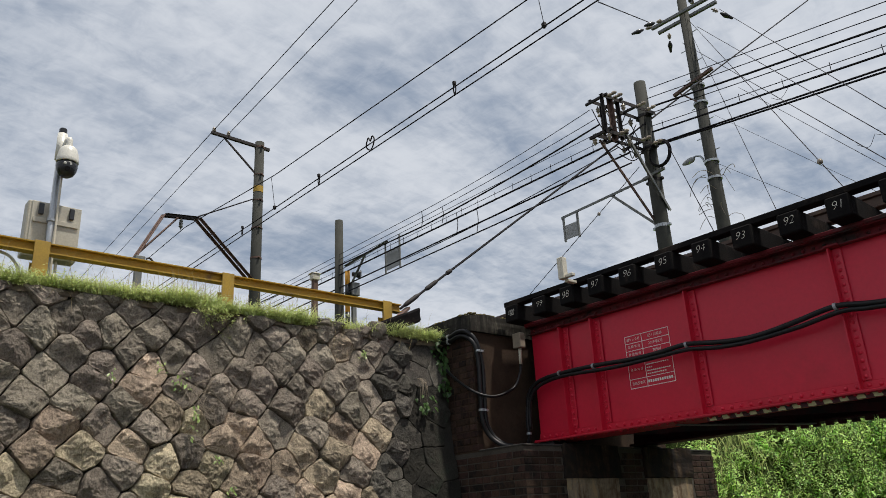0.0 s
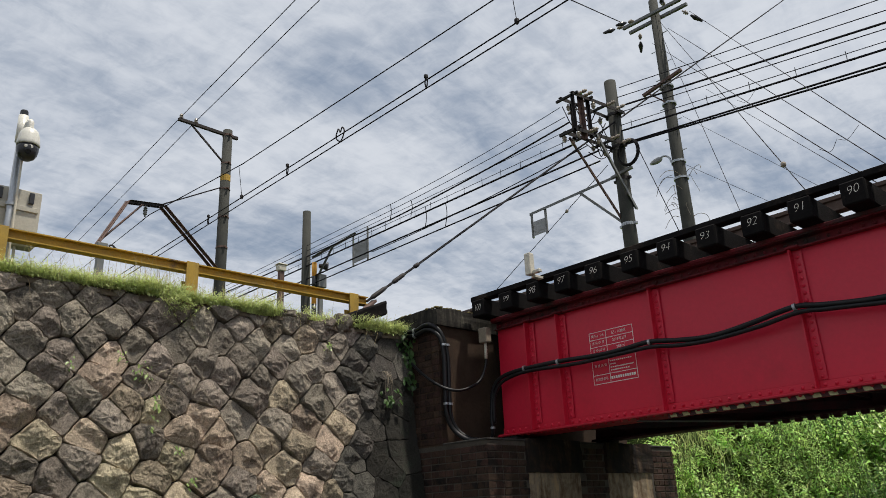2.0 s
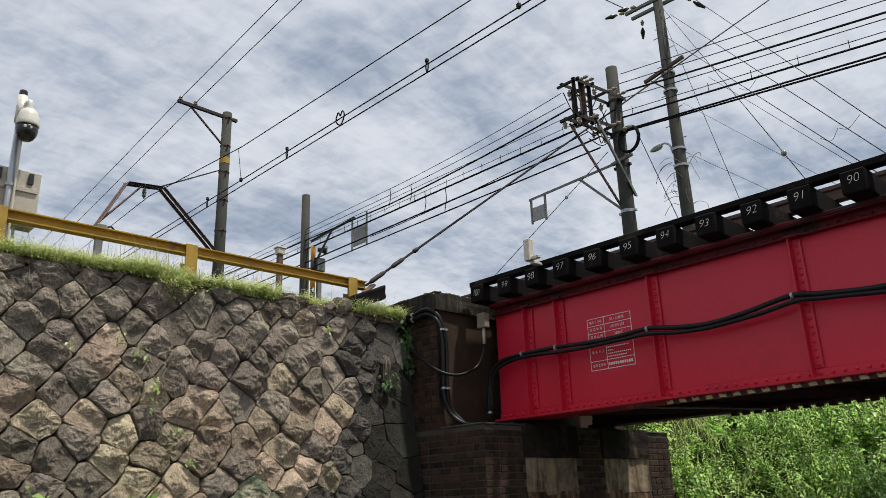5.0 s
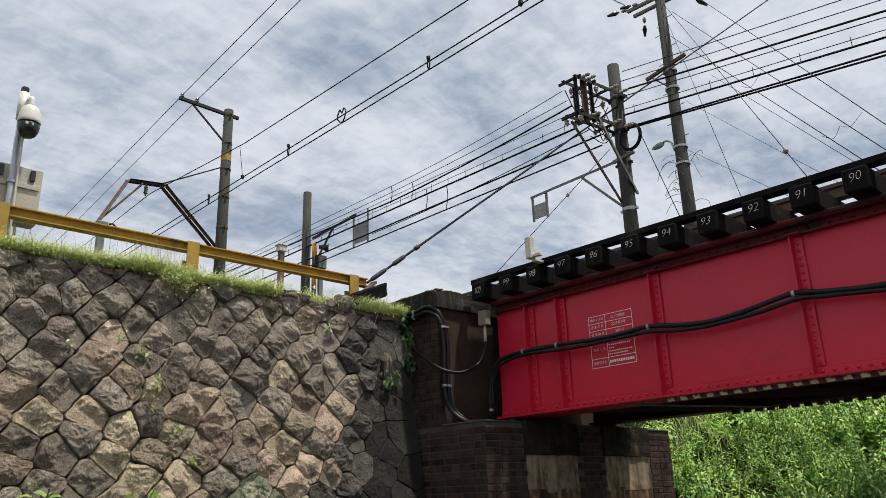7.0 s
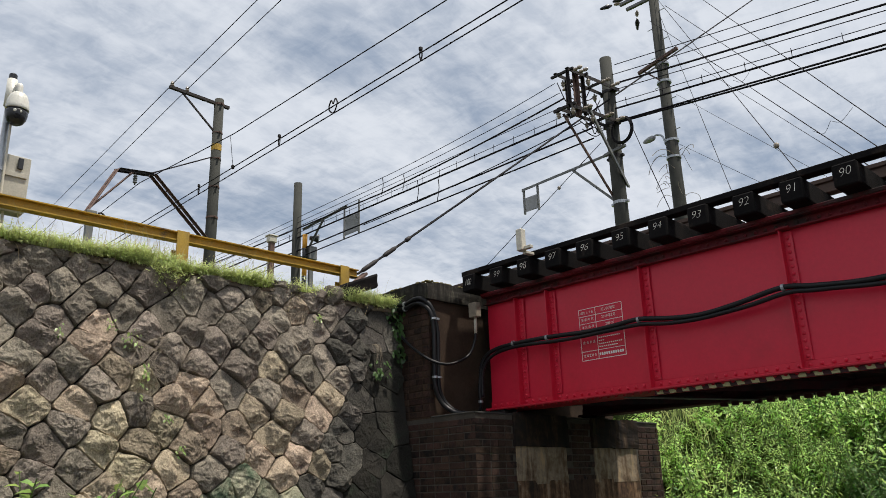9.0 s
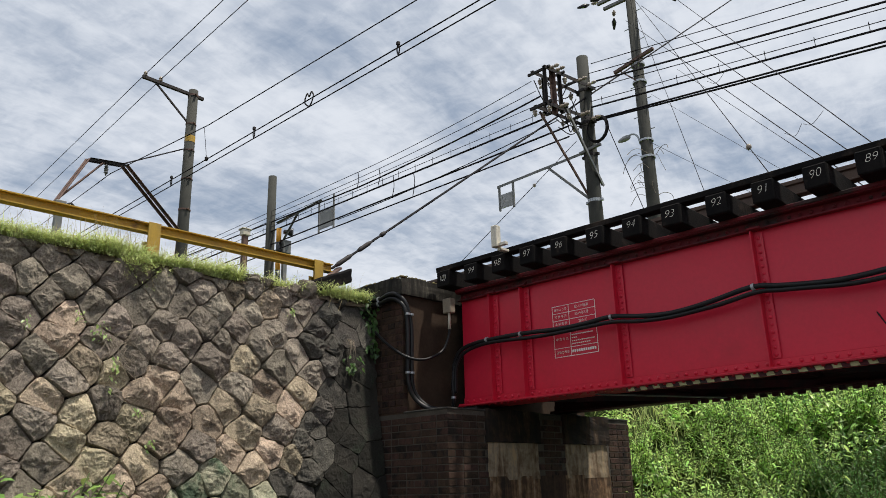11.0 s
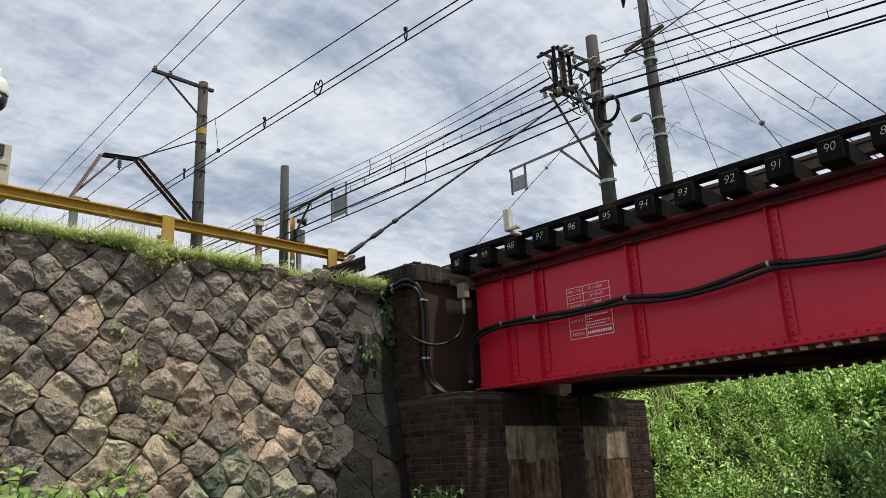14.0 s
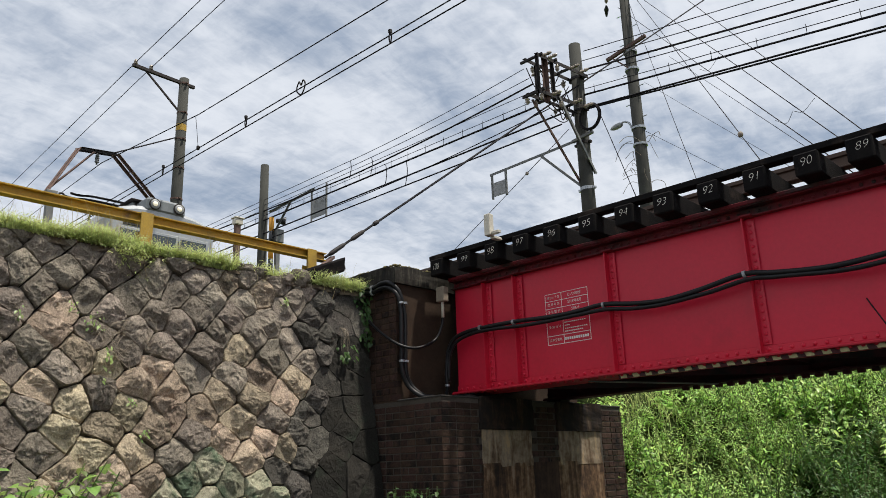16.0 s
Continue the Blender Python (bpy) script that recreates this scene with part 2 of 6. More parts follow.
M_white = mat("white_paint", (0.74, 0.74, 0.70), (0.80, 0.80, 0.77), 0.7, 12, 80, 0.1, c=(0.5, 0.48, 0.44), clevel=0.66)
M_blackpipe = mat("black_corrugated_conduit", (0.0054, 0.0054, 0.0066), (0.0090, 0.0090, 0.0102), 0.45, 10, 90, 0.15, spec=0.3)
M_steel = mat("galvanised_steel", (0.34, 0.36, 0.38), (0.44, 0.46, 0.48), 0.45, 6, 70, 0.1, metal=0.6)
M_railsteel = mat("rusty_rail_steel", (0.07, 0.045, 0.035), (0.11, 0.07, 0.05), 0.7, 8, 80, 0.3, metal=0.3)
M_rustiron = mat("rust_brown_iron", (0.10, 0.057, 0.047), (0.16, 0.10, 0.078), 0.8, 9, 70, 0.3, metal=0.2, c=(0.05, 0.045, 0.045), clevel=0.55)
M_darkiron = mat("black_iron", (0.013, 0.011, 0.012), (0.028, 0.020, 0.018), 0.75, 9, 70, 0.2, metal=0.2)
M_greyiron = mat("grey_painted_angle", (0.13, 0.135, 0.13), (0.19, 0.192, 0.185), 0.6, 6, 60, 0.2, metal=0.1)
M_yellow = mat("worn_yellow_paint", (0.35, 0.205, 0.016), (0.44, 0.265, 0.024), 0.6, 5, 60, 0.3, c=(0.13, 0.075, 0.035), clevel=0.575)
M_yellowdirty = mat("dirty_yellow_paint", (0.31, 0.19, 0.022), (0.42, 0.26, 0.03), 0.65, 6, 60, 0.4, c=(0.10, 0.06, 0.03), clevel=0.56)
M_chalk = mat("chalky_white_paint", (0.66, 0.63, 0.56), (0.80, 0.77, 0.70), 0.8, 30, 90, 0.1, c=(0.12, 0.11, 0.10), clevel=0.60)
M_boxpaint = mat("weathered_beige_enamel", (0.40, 0.375, 0.31), (0.47, 0.44, 0.365), 0.55, 4, 60, 0.08, c=(0.29, 0.26, 0.2), clevel=0.66)
M_beige = mat("beige_enamel", (0.52, 0.48, 0.39), (0.60, 0.56, 0.46), 0.5, 4, 60, 0.08, c=(0.36, 0.31, 0.24), clevel=0.68)
M_camwhite = mat("white_plastic", (0.62, 0.605, 0.54), (0.68, 0.66, 0.59), 0.35, 6, 60, 0.03)
M_black = mat("black_plastic", (0.012, 0.012, 0.013), (0.022, 0.022, 0.024), 0.3, 10, 80, 0.05)
M_lens = mat("dark_glass", (0.006, 0.006, 0.008), (0.01, 0.01, 0.012), 0.08, 10, 80, 0)
M_wire = mat("black_wire", (0.012, 0.011, 0.013), (0.022, 0.020, 0.022), 0.8, 20, 90, 0, spec=0.15)
M_porc = mat("glazed_porcelain", (0.26, 0.215, 0.165), (0.37, 0.315, 0.25), 0.3, 12, 80, 0.05)
M_grass = mat("grass_blade", (0.40, 0.47, 0.17), (0.58, 0.63, 0.28), 0.5, 2, 30, 0, per=0.35, island=True, trans=0.55)
M_dry = mat("dry_grass", (0.36, 0.28, 0.13), (0.46, 0.37, 0.19), 0.7, 3, 30, 0, per=0.3, island=True, trans=0.3)
# lit copy of the weed leaf: full sun is put into its colour
M_leafsun = mat("sunlit_weed_leaf", (0.36, 0.56, 0.145), (0.58, 0.78, 0.27), 0.38, 1.2, 30, 0, per=0.5, island=True, spec=0.7, trans=0.55)
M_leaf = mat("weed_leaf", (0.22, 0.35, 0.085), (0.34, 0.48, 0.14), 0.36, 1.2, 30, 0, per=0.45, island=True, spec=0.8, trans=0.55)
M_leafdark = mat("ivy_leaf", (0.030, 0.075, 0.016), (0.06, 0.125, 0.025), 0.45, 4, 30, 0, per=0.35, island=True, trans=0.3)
# darker copy of the thicket leaf: shade put into the colour
M_leafshade = mat("shaded_weed_leaf", (0.055, 0.135, 0.032), (0.125, 0.25, 0.058), 0.5, 4, 30, 0, per=0.4, island=True, spec=0.4, trans=0.4)
M_stem = mat("plant_stem", (0.085, 0.125, 0.035), (0.13, 0.16, 0.055), 0.7, 6, 40, 0, trans=0.1)
M_root = mat("dry_root", (0.20, 0.165, 0.12), (0.30, 0.25, 0.19), 0.85, 9, 60, 0.2)
M_earth = mat("dry_earth", (0.085, 0.062, 0.042), (0.13, 0.098, 0.066), 0.95, 4, 40, 0.8, dist=0.03)
M_turf = mat("grassy_ground", (0.026, 0.042, 0.012), (0.045, 0.060, 0.018), 0.95, 1.2, 25, 0.8, dist=0.05, spec=0.05, c=(0.060, 0.048, 0.030), clevel=0.6)
M_asphalt = mat("worn_asphalt", (0.048, 0.048, 0.047), (0.062, 0.061, 0.058), 0.9, 1.2, 120, 0.4, c=(0.075, 0.072, 0.066), clevel=0.6)
M_ballast = mat("brown_ballast", (0.13, 0.105, 0.085), (0.20, 0.17, 0.14), 0.95, 14, 60, 1.0, dist=0.04)
M_silver = mat("silver_train_body", (0.34, 0.355, 0.365), (0.40, 0.415, 0.425), 0.42, 2, 40, 0.03, metal=0.3)
M_roofgrey = mat("grey_roof_paint", (0.17, 0.185, 0.19), (0.22, 0.235, 0.24), 0.5, 3, 50, 0.08)
M_stripe = mat("faded_yellow_tape", (0.36, 0.34, 0.17), (0.48, 0.45, 0.24), 0.7, 6, 60, 0.1)
M_orange = mat("orange_yellow_paint", (0.68, 0.30, 0.03), (0.74, 0.36, 0.04), 0.5, 6, 60, 0.1)
M_plate = mat("grey_backed_sign", (0.26, 0.265, 0.265), (0.31, 0.315, 0.315), 0.55, 4, 60, 0.05)


def make_glass():
    m = bpy.data.materials.new("tinted_window_glass")
    m.use_nodes = True
    p = m.node_tree.nodes["Principled BSDF"]
    p.inputs["Base Color"].default_value = (0.05, 0.065, 0.075, 1)
    p.inputs["Roughness"].default_value = 0.05
    p.inputs["Specular IOR Level"].default_value = 0.8
    return m


def make_lampglow():
    m = bpy.data.materials.new("lit_headlight")
    m.use_nodes = True
    p = m.node_tree.nodes["Principled BSDF"]
    p.inputs["Base Color"].default_value = (0.9, 0.85, 0.7, 1)
    p.inputs["Emission Color"].default_value = (1.0, 0.88, 0.62, 1)
    p.inputs["Emission Strength"].default_value = 0.45
    p.inputs["Roughness"].default_value = 0.15
    return m


M_glass, M_glow = make_glass(), make_lampglow()


# ---- builders ----
def mesh_of(name, bm, material, smooth=False):
    me = bpy.data.meshes.new(name)
    bm.to_mesh(me)
    bm.free()
    if smooth:
        me.polygons.foreach_set("use_smooth", [True] * len(me.polygons))
    me.materials.append(material)
    return me


def part(name, bm, material, parent=None, label="", smooth=False):
    ob = new(name, mesh_of(name, bm, material, smooth))
    ob.parent = parent
    if label:
        tagged(ob, label)
    return ob


def raw(name, verts, faces, material, parent=None, smooth=False):
    me = bpy.data.meshes.new(name)
    me.from_pydata(verts, [], faces)
    if smooth:
        me.polygons.foreach_set("use_smooth", [True] * len(me.polygons))
    me.materials.append(material)
    ob = new(name, me)
    ob.parent = parent
    return ob


def thing(name, label, category, at=(0, 0, 0), group="", kind=""):
    ob = new(name)
    ob.location = at
    ob.empty_display_size = 0.1
    return tagged(ob, label, category, group, kind)


def box(lo, hi, bevel=0.0, bm=None):
    """A box between two corners, in a bmesh of its own or added to bm."""
    b = bmesh.new()
    bmesh.ops.create_cube(b, size=1)
    lo, hi = Vector(lo), Vector(hi)
    for v in b.verts:
        v.co = Vector([(lo[i] + hi[i]) / 2 + v.co[i] * (hi[i] - lo[i]) for i in range(3)])
    if bevel:
        bmesh.ops.bevel(b, geom=b.edges[:], offset=bevel, segments=1, affect="EDGES")
    return merge(bm, b)


def merge(bm, b):
    if bm is None:
        return b
    me = bpy.data.meshes.new("tmp")
    b.to_mesh(me); b.free()
    bm.from_mesh(me)
    bpy.data.meshes.remove(me)
    return bm


def beam(a, b, w, h, bm=None, up=(0, 0, 1)):
    """A straight bar of w by h from a to b."""
    a, b = Vector(a), Vector(b)
    d = (b - a).normalized()
    s = d.cross(Vector(up))
    s = s.normalized() if s.length > 1e-4 else Vector((1, 0, 0))
    u = s.cross(d)
    bb = bmesh.new()
    vs = [bb.verts.new(p + s * i * w / 2 + u * j * h / 2) for p in (a, b) for i, j in ((-1, -1), (1, -1), (1, 1), (-1, 1))]
    for f in ((3, 2, 1, 0), (4, 5, 6, 7), (0, 1, 5, 4), (1, 2, 6, 5), (2, 3, 7, 6), (3, 0, 4, 7)):
        bb.faces.new([vs[i] for i in f])
    return merge(bm, bb)


def angle_bar(a, b, w, bm=None, up=(0, 0, 1), t=0.008):
    """An L-section from a to b."""
    a, b = Vector(a), Vector(b)
    d = (b - a).normalized()
    s = d.cross(Vector(up)).normalized()
    u = s.cross(d)
    bm = beam(a + u * w / 2, b + u * w / 2, w, t, bm, up)
    return beam(a + s * w / 2 - u * 0.001, b + s * w / 2 - u * 0.001, t, w, bm, up)


def tube(pts, r, n=8, bm=None, caps=True, radii=None):
    """A round bar along points."""
    bb = bmesh.new()
    P = [Vector(p) for p in pts]
    rings = []
    ref = None
    for i, p in enumerate(P):
        d = (P[min(i + 1, len(P) - 1)] - P[max(i - 1, 0)]).normalized()
        if ref is None:
            ref = d.orthogonal().normalized()
        ref = (ref - d * ref.dot(d)).normalized()
        o = d.cross(ref)
        rr = radii[i] if radii else r
        rings.append([bb.verts.new(p + (ref * math.cos(k * 2 * math.pi / n) + o * math.sin(k * 2 * math.pi / n)) * rr) for k in range(n)])
    for a, b in zip(rings, rings[1:]):
        for k in range(n):
            bb.faces.new((a[k], a[(k + 1) % n], b[(k + 1) % n], b[k]))
    if caps:
        bb.faces.new(rings[0][::-1]); bb.faces.new(rings[-1])
    return merge(bm, bb)


def lathe(profile, at=(0, 0, 0), n=16, axis=None, bm=None):
    """A turned shape: profile of (radius, height) along axis."""
    q = Vector((0, 0, 1)).rotation_difference(Vector(axis)) if axis else None
    bb = bmesh.new()
    rings = []
    for r, z in profile:
        ring = []
        for k in range(n):
            v = Vector((r * math.cos(2 * math.pi * k / n), r * math.sin(2 * math.pi * k / n), z))
            if q:
                v = q @ v
            ring.append(bb.verts.new(v + Vector(at)))
        rings.append(ring)
    for a, b in zip(rings, rings[1:]):
        for k in range(n):
            bb.faces.new((a[k], a[(k + 1) % n], b[(k + 1) % n], b[k]))
    bb.faces.new(rings[0][::-1]); bb.faces.new(rings[-1])
    return merge(bm, bb)


def smooth_path(pts, n=8):
    """A Catmull-Rom line through pts."""
    P = [Vector(p) for p in pts]
    P = [P[0] * 2 - P[1]] + P + [P[-1] * 2 - P[-2]]
    out = []
    for i in range(1, len(P) - 2):
        for k in range(n):
            t = k / n
            out.append(0.5 * (2 * P[i] + (P[i + 1] - P[i - 1]) * t + (2 * P[i - 1] - 5 * P[i] + 4 * P[i + 1] - P[i + 2]) * t * t
                              + (3 * P[i] - P[i - 1] - 3 * P[i + 1] + P[i + 2]) * t ** 3))
    out.append(P[-2])
    return out


def letters(text, size, material, parent, m, name="lettering", slant=0.0, bold=0.0, label=""):
    """Flat writing with the built-in font, its middle at the pose m (x along the line, y up)."""
    cu = bpy.data.curves.new("tmp_text", "FONT")
    cu.body, cu.size, cu.align_x, cu.align_y, cu.shear, cu.offset = text, size, "CENTER", "CENTER", slant, bold
    cu.extrude = 0.0008
    tmp = new("tmp_text", cu)
    me = bpy.data.meshes.new_from_object(tmp.evaluated_get(bpy.context.evaluated_depsgraph_get()))
    bpy.data.objects.remove(tmp)
    bpy.data.curves.remove(cu)
    me.transform(m)
    me.materials.clear(); me.materials.append(material)
    ob = new(name, me)
    ob.parent = parent
    if label:
        tagged(ob, label)
    return ob


# ---- setting ----
WALL_TOP, BATTER = 3.70, 0.12


def wall_x(z):
    return -7.40 + (WALL_TOP - z) * BATTER


tagged(part("ground", box((-400, -400, -0.5), (400, 400, 0)), M_asphalt), "worn grey asphalt road and ground below the bridge", "ground", kind="structure")
# raised ground behind the stone wall, with the track bed
bank = bmesh.new()
for a, b in (((-330, -60, 0.01), (-7.62, 5.2, 3.66)), ((-330, 5.2, 0.01), (-7.9, 60, 3.66))):
    box(a, b, 0, bank)
tagged(part("embankment", bank, M_turf), "raised grassy railway embankment held by a stone wall", "embankment", kind="structure")
tagged(part("track_bed", box((-320, 5.6, 3.655), (-7.9, 9.0, 3.93), 0.1), M_ballast), "brown ballast bed under the railway track", "ballast", kind="structure")


# ---- girder bridge ----
X0, X1 = -6.62, 7.4            # ends of the girders
WEB_Y, EDGE_Y = 6.37, 6.25     # near web, near flange edge
FAR_Y = 8.15
Z_BOT, Z_TOP = 2.465, 3.85
STIFF = [-6.12, -5.66, -4.45, -3.0, -1.55, -0.1, 1.35, 2.8, 4.25, 5.7, 6.9]
SPOTS = [(-6.12, 1), (-5.66, 1)]


def rivet_mesh():
    b = bmesh.new()
    rings = []
    for r, d in ((0.0185, 0.0), (0.0165, 0.009), (0.009, 0.015)):
        rings.append([b.verts.new((r * math.cos(k * math.pi / 3), -d, r * math.sin(k * math.pi / 3))) for k in range(6)])
    for p, q in zip(rings, rings[1:]):
        for k in range(6):
            b.faces.new((p[k], p[(k + 1) % 6], q[(k + 1) % 6], q[k]))
    b.faces.new(rings[-1])
    return b


RIVET = {}


def rivets(places, parent, material, normal=(0, -1, 0), single=True):
    """Round rivet heads: single ones share a mesh; the far rest is one joined mesh."""
    q = Vector((0, -1, 0)).rotation_difference(Vector(normal))
    if material.name not in RIVET:
        RIVET[material.name] = mesh_of("rivet", rivet_mesh(), material, True)
    me = RIVET[material.name]
    if single:
        for p in places:
            ob = new("rivet", me)
            ob.parent = parent
            ob.matrix_basis = Matrix.Translation(p) @ q.to_matrix().to_4x4()
        return
    V, F = [], []
    for p in places:
        o = len(V)
        V += [q @ v.co + Vector(p) for v in me.vertices]
        F += [[i + o for i in f.vertices] for f in me.polygons]
    tagged(raw("rivets_beyond", V, F, material, parent, smooth=True), kind="stuff")


def girder(parent, web_y, out, near):
    """One plate girder; out: -1 or 1, the side that its outer face looks to."""
    e = web_y + out * 0.12
    # far girder and inward faces take the shaded copy of the red
    g = part("girder", box((X0, web_y - 0.006, Z_BOT + 0.01), (X1, web_y + 0.006, Z_TOP - 0.01)), M_red if near else M_redshade, parent, "red painted steel web plate")
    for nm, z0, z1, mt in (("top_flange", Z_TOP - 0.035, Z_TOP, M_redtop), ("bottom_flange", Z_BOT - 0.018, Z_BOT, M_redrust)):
        part(nm, box((X0, web_y - 0.13, z0), (X1, web_y + (0.30 if near and nm[0] == "b" else 0.13), z1), 0.004), mt if near else M_redshade, g, "red steel flange with dirty edges")
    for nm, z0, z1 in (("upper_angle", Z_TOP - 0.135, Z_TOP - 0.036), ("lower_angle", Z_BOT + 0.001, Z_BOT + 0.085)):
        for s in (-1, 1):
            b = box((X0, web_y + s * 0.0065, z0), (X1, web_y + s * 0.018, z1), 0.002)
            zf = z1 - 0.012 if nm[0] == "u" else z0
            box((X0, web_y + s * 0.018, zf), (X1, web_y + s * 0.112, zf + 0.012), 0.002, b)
            part(nm, b, (M_red if nm[0] == "l" else M_redtop) if near and s < 0 else M_redshade, g)
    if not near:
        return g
    # thin sheet that darkens the web's inner side as shade would
    part("inner_face", box((X0 + 0.01, web_y + 0.0065, Z_BOT + 0.09), (X1 - 0.01, web_y + 0.009, Z_TOP - 0.14)), M_redshade, g, "inner face of the web, darkened to paint in shade")
    # narrow ledge strip under the top flange
    part("ledge_strip", box((X0, web_y - 0.085, 3.712), (X1, web_y - 0.0185, 3.722), 0.001), M_redtop, g, "dark edged steel strip")
    for x in STIFF:
        s = part("stiffener", box((x - 0.006, e + 0.022, Z_BOT + 0.016), (x + 0.006, web_y - 0.0185, 3.708)), M_red, parent, "upright steel stiffener angle")
        part("stiffener_foot", box((x + 0.007, web_y - 0.0185 - 0.010, Z_BOT + 0.09), (x + 0.085, web_y - 0.0185, 3.705), 0.002), M_red, s)
        part("stiffener_cap", box((x - 0.02, e - 0.005, 3.709), (x + 0.10, web_y - 0.0185, 3.726), 0.002), M_redtop, s)
        rivets([(x + 0.046, web_y - 0.0285, z) for z in np.arange(Z_BOT + 0.12, 3.69, 0.066)], s, M_red, single=x < -1.0)
    row = np.arange(X0 + 0.06, X1, 0.095)
    rivets([(x, web_y - 0.0185, Z_BOT + 0.048) for x in row if x < -1.2], g, M_red)
    rivets([(x, web_y - 0.0185, Z_BOT + 0.048) for x in row if x >= -1.2], g, M_red, single=False)
    rivets([(x, web_y - 0.095, Z_BOT - 0.018) for x in row if x < -1.2], g, M_redrust, (0, 0, -1))
    rivets([(x, web_y - 0.0185, Z_TOP - 0.085) for x in row], g, M_redtop, single=False)
    return g


bridge = thing("railway_bridge", "red painted riveted steel plate girder railway bridge", "bridge")
near_girder = girder(bridge, WEB_Y, -1, True)
far_girder = girder(bridge, FAR_Y, 1, False)
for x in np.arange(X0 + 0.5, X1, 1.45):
    part("cross_frame", angle_bar((x, WEB_Y + 0.02, Z_BOT + 0.12), (x, FAR_Y - 0.02, Z_BOT + 0.12), 0.07), M_redshade, bridge)
    part("cross_brace", angle_bar((x, WEB_Y + 0.02, Z_BOT + 0.15), (x + 0.0, FAR_Y - 0.02, Z_TOP - 0.2), 0.07), M_redshade, bridge)
    part("lateral_brace", angle_bar((x, WEB_Y + 0.02, Z_BOT + 0.03), (x + 1.45, FAR_Y - 0.02, Z_BOT + 0.03), 0.075), M_redshade, bridge)
part("bare_brace", beam((-4.85, WEB_Y + 0.06, Z_BOT - 0.03), (-4.2, FAR_Y - 0.1, Z_BOT - 0.03), 0.05, 0.012), M_greyiron, bridge, "pale grey flat brace")
# striped warning board under the near girder, dark blocks under the far one
y = WEB_Y - 0.085
board = part("warning_board", box((-4.42, y, Z_BOT - 0.058), (X1 - 0.5, y + 0.012, Z_BOT - 0.019), 0.002), M_redshade, bridge, "dark board with pale yellow warning stripes")
b = bmesh.new()
x = -4.40
while x < X1 - 0.6:
    lo = [b.verts.new((x + dx, y - 0.003, z)) for dx, z in ((0.012, Z_BOT - 0.056), (0.080, Z_BOT - 0.056), (0.068, Z_BOT - 0.021), (0.0, Z_BOT - 0.021))]
    hi = [b.verts.new(v.co + Vector((0, 0.004, 0))) for v in lo]
    b.faces.new(lo); b.faces.new(hi[::-1])
    for k in range(4):
        b.faces.new((lo[k], hi[k], hi[(k + 1) % 4], lo[(k + 1) % 4]))
    x += 0.135
tagged(part("stripes", b, M_stripe, board, "faded yellow warning stripes"), kind="stuff")
block = mesh_of("flange_block", box((-0.035, -0.03, -0.045), (0.035, 0.03, 0.0), 0.004), M_redshade)
for k in range(70):
    ob = new("flange_block", block)
    ob.parent = far_girder
    ob.location = (-4.6 + 0.135 * k, FAR_Y - 0.09, Z_BOT - 0.019)
for gy in (WEB_Y, FAR_Y):
    for gx in (X0 + 0.16, X1 - 0.16):
        b = box((gx - 0.15, gy - 0.15, Z_BOT - 0.075), (gx + 0.15, gy + 0.15, Z_BOT - 0.048), 0.004)
        box((gx - 0.11, gy - 0.11, Z_BOT - 0.049), (gx + 0.11, gy + 0.11, Z_BOT - 0.017), 0.004, b)
        part("bearing", b, M_darkiron, bridge)


def painted_panel():
    """White painted table with ruled lines and writing on the web."""
    y = WEB_Y - 0.0075
    xl, xr, zt, zb = -5.284, -4.739, 3.413, 2.858
    W, H = xr - xl, zt - zb
    p = part("painted_table", box((xl - 0.002, y - 0.0006, zb - 0.002), (xr + 0.002, y, zb + 0.004)), M_white, bridge, "white painted record table with ruled lines")
    rows = [0, 0.145, 0.29, 0.43, 0.50, 0.83, 1.0]
    b = bmesh.new()
    for r in rows:
        if r != 0.50:
            box((xl, y - 0.0009, zt - r * H - 0.003), (xr, y, zt - r * H + 0.003), 0, b)
    for x in (xl, xl + 0.39 * W, xr):
        box((x - 0.003, y - 0.0012, zb), (x + 0.003, y, zt), 0, b)
    part("ruled_lines", b, M_white, p)
    rot = Matrix.Rotation(radians(90), 4, "X")

    def put(text, u, v, size):
        letters(text, size, M_white, p, Matrix.Translation((xl + u * W, y - 0.0015, zt - v * H)) @ rot, bold=-0.0003)

    def bars(u0, u1, v, h, n):
        b = bmesh.new()
        for i in range(n):
            a = u0 + (u1 - u0) * i / n
            c = a + (u1 - u0) / n * 0.72
            box((xl + a * W, y - 0.0012, zt - v * H - h / 2), (xl + c * W, y, zt - v * H + h / 2), 0, b)
        part("writing", b, M_white, p)

    put("橋りょう名", 0.195, 0.075, 0.033)
    put("塗 装 年 月", 0.195, 0.215, 0.033)
    put("塗 装 面 積", 0.195, 0.36, 0.033)
    put("塗 装 方 法", 0.195, 0.66, 0.033)
    put("塗装業者名", 0.195, 0.915, 0.033)
    put("2019年5月", 0.69, 0.215, 0.040)
    put("289㎡", 0.70, 0.36, 0.042)
    put("紀ノ川橋梁", 0.69, 0.075, 0.036)
    for k, v in enumerate((0.54, 0.60, 0.66, 0.72, 0.775)):
        bars(0.42, (0.55, 0.92, 0.55, 0.95, 0.85)[k], v, 0.011, (3, 11, 3, 12, 9)[k])
    bars(0.41, 0.97, 0.915, 0.028, 11)


painted_panel()

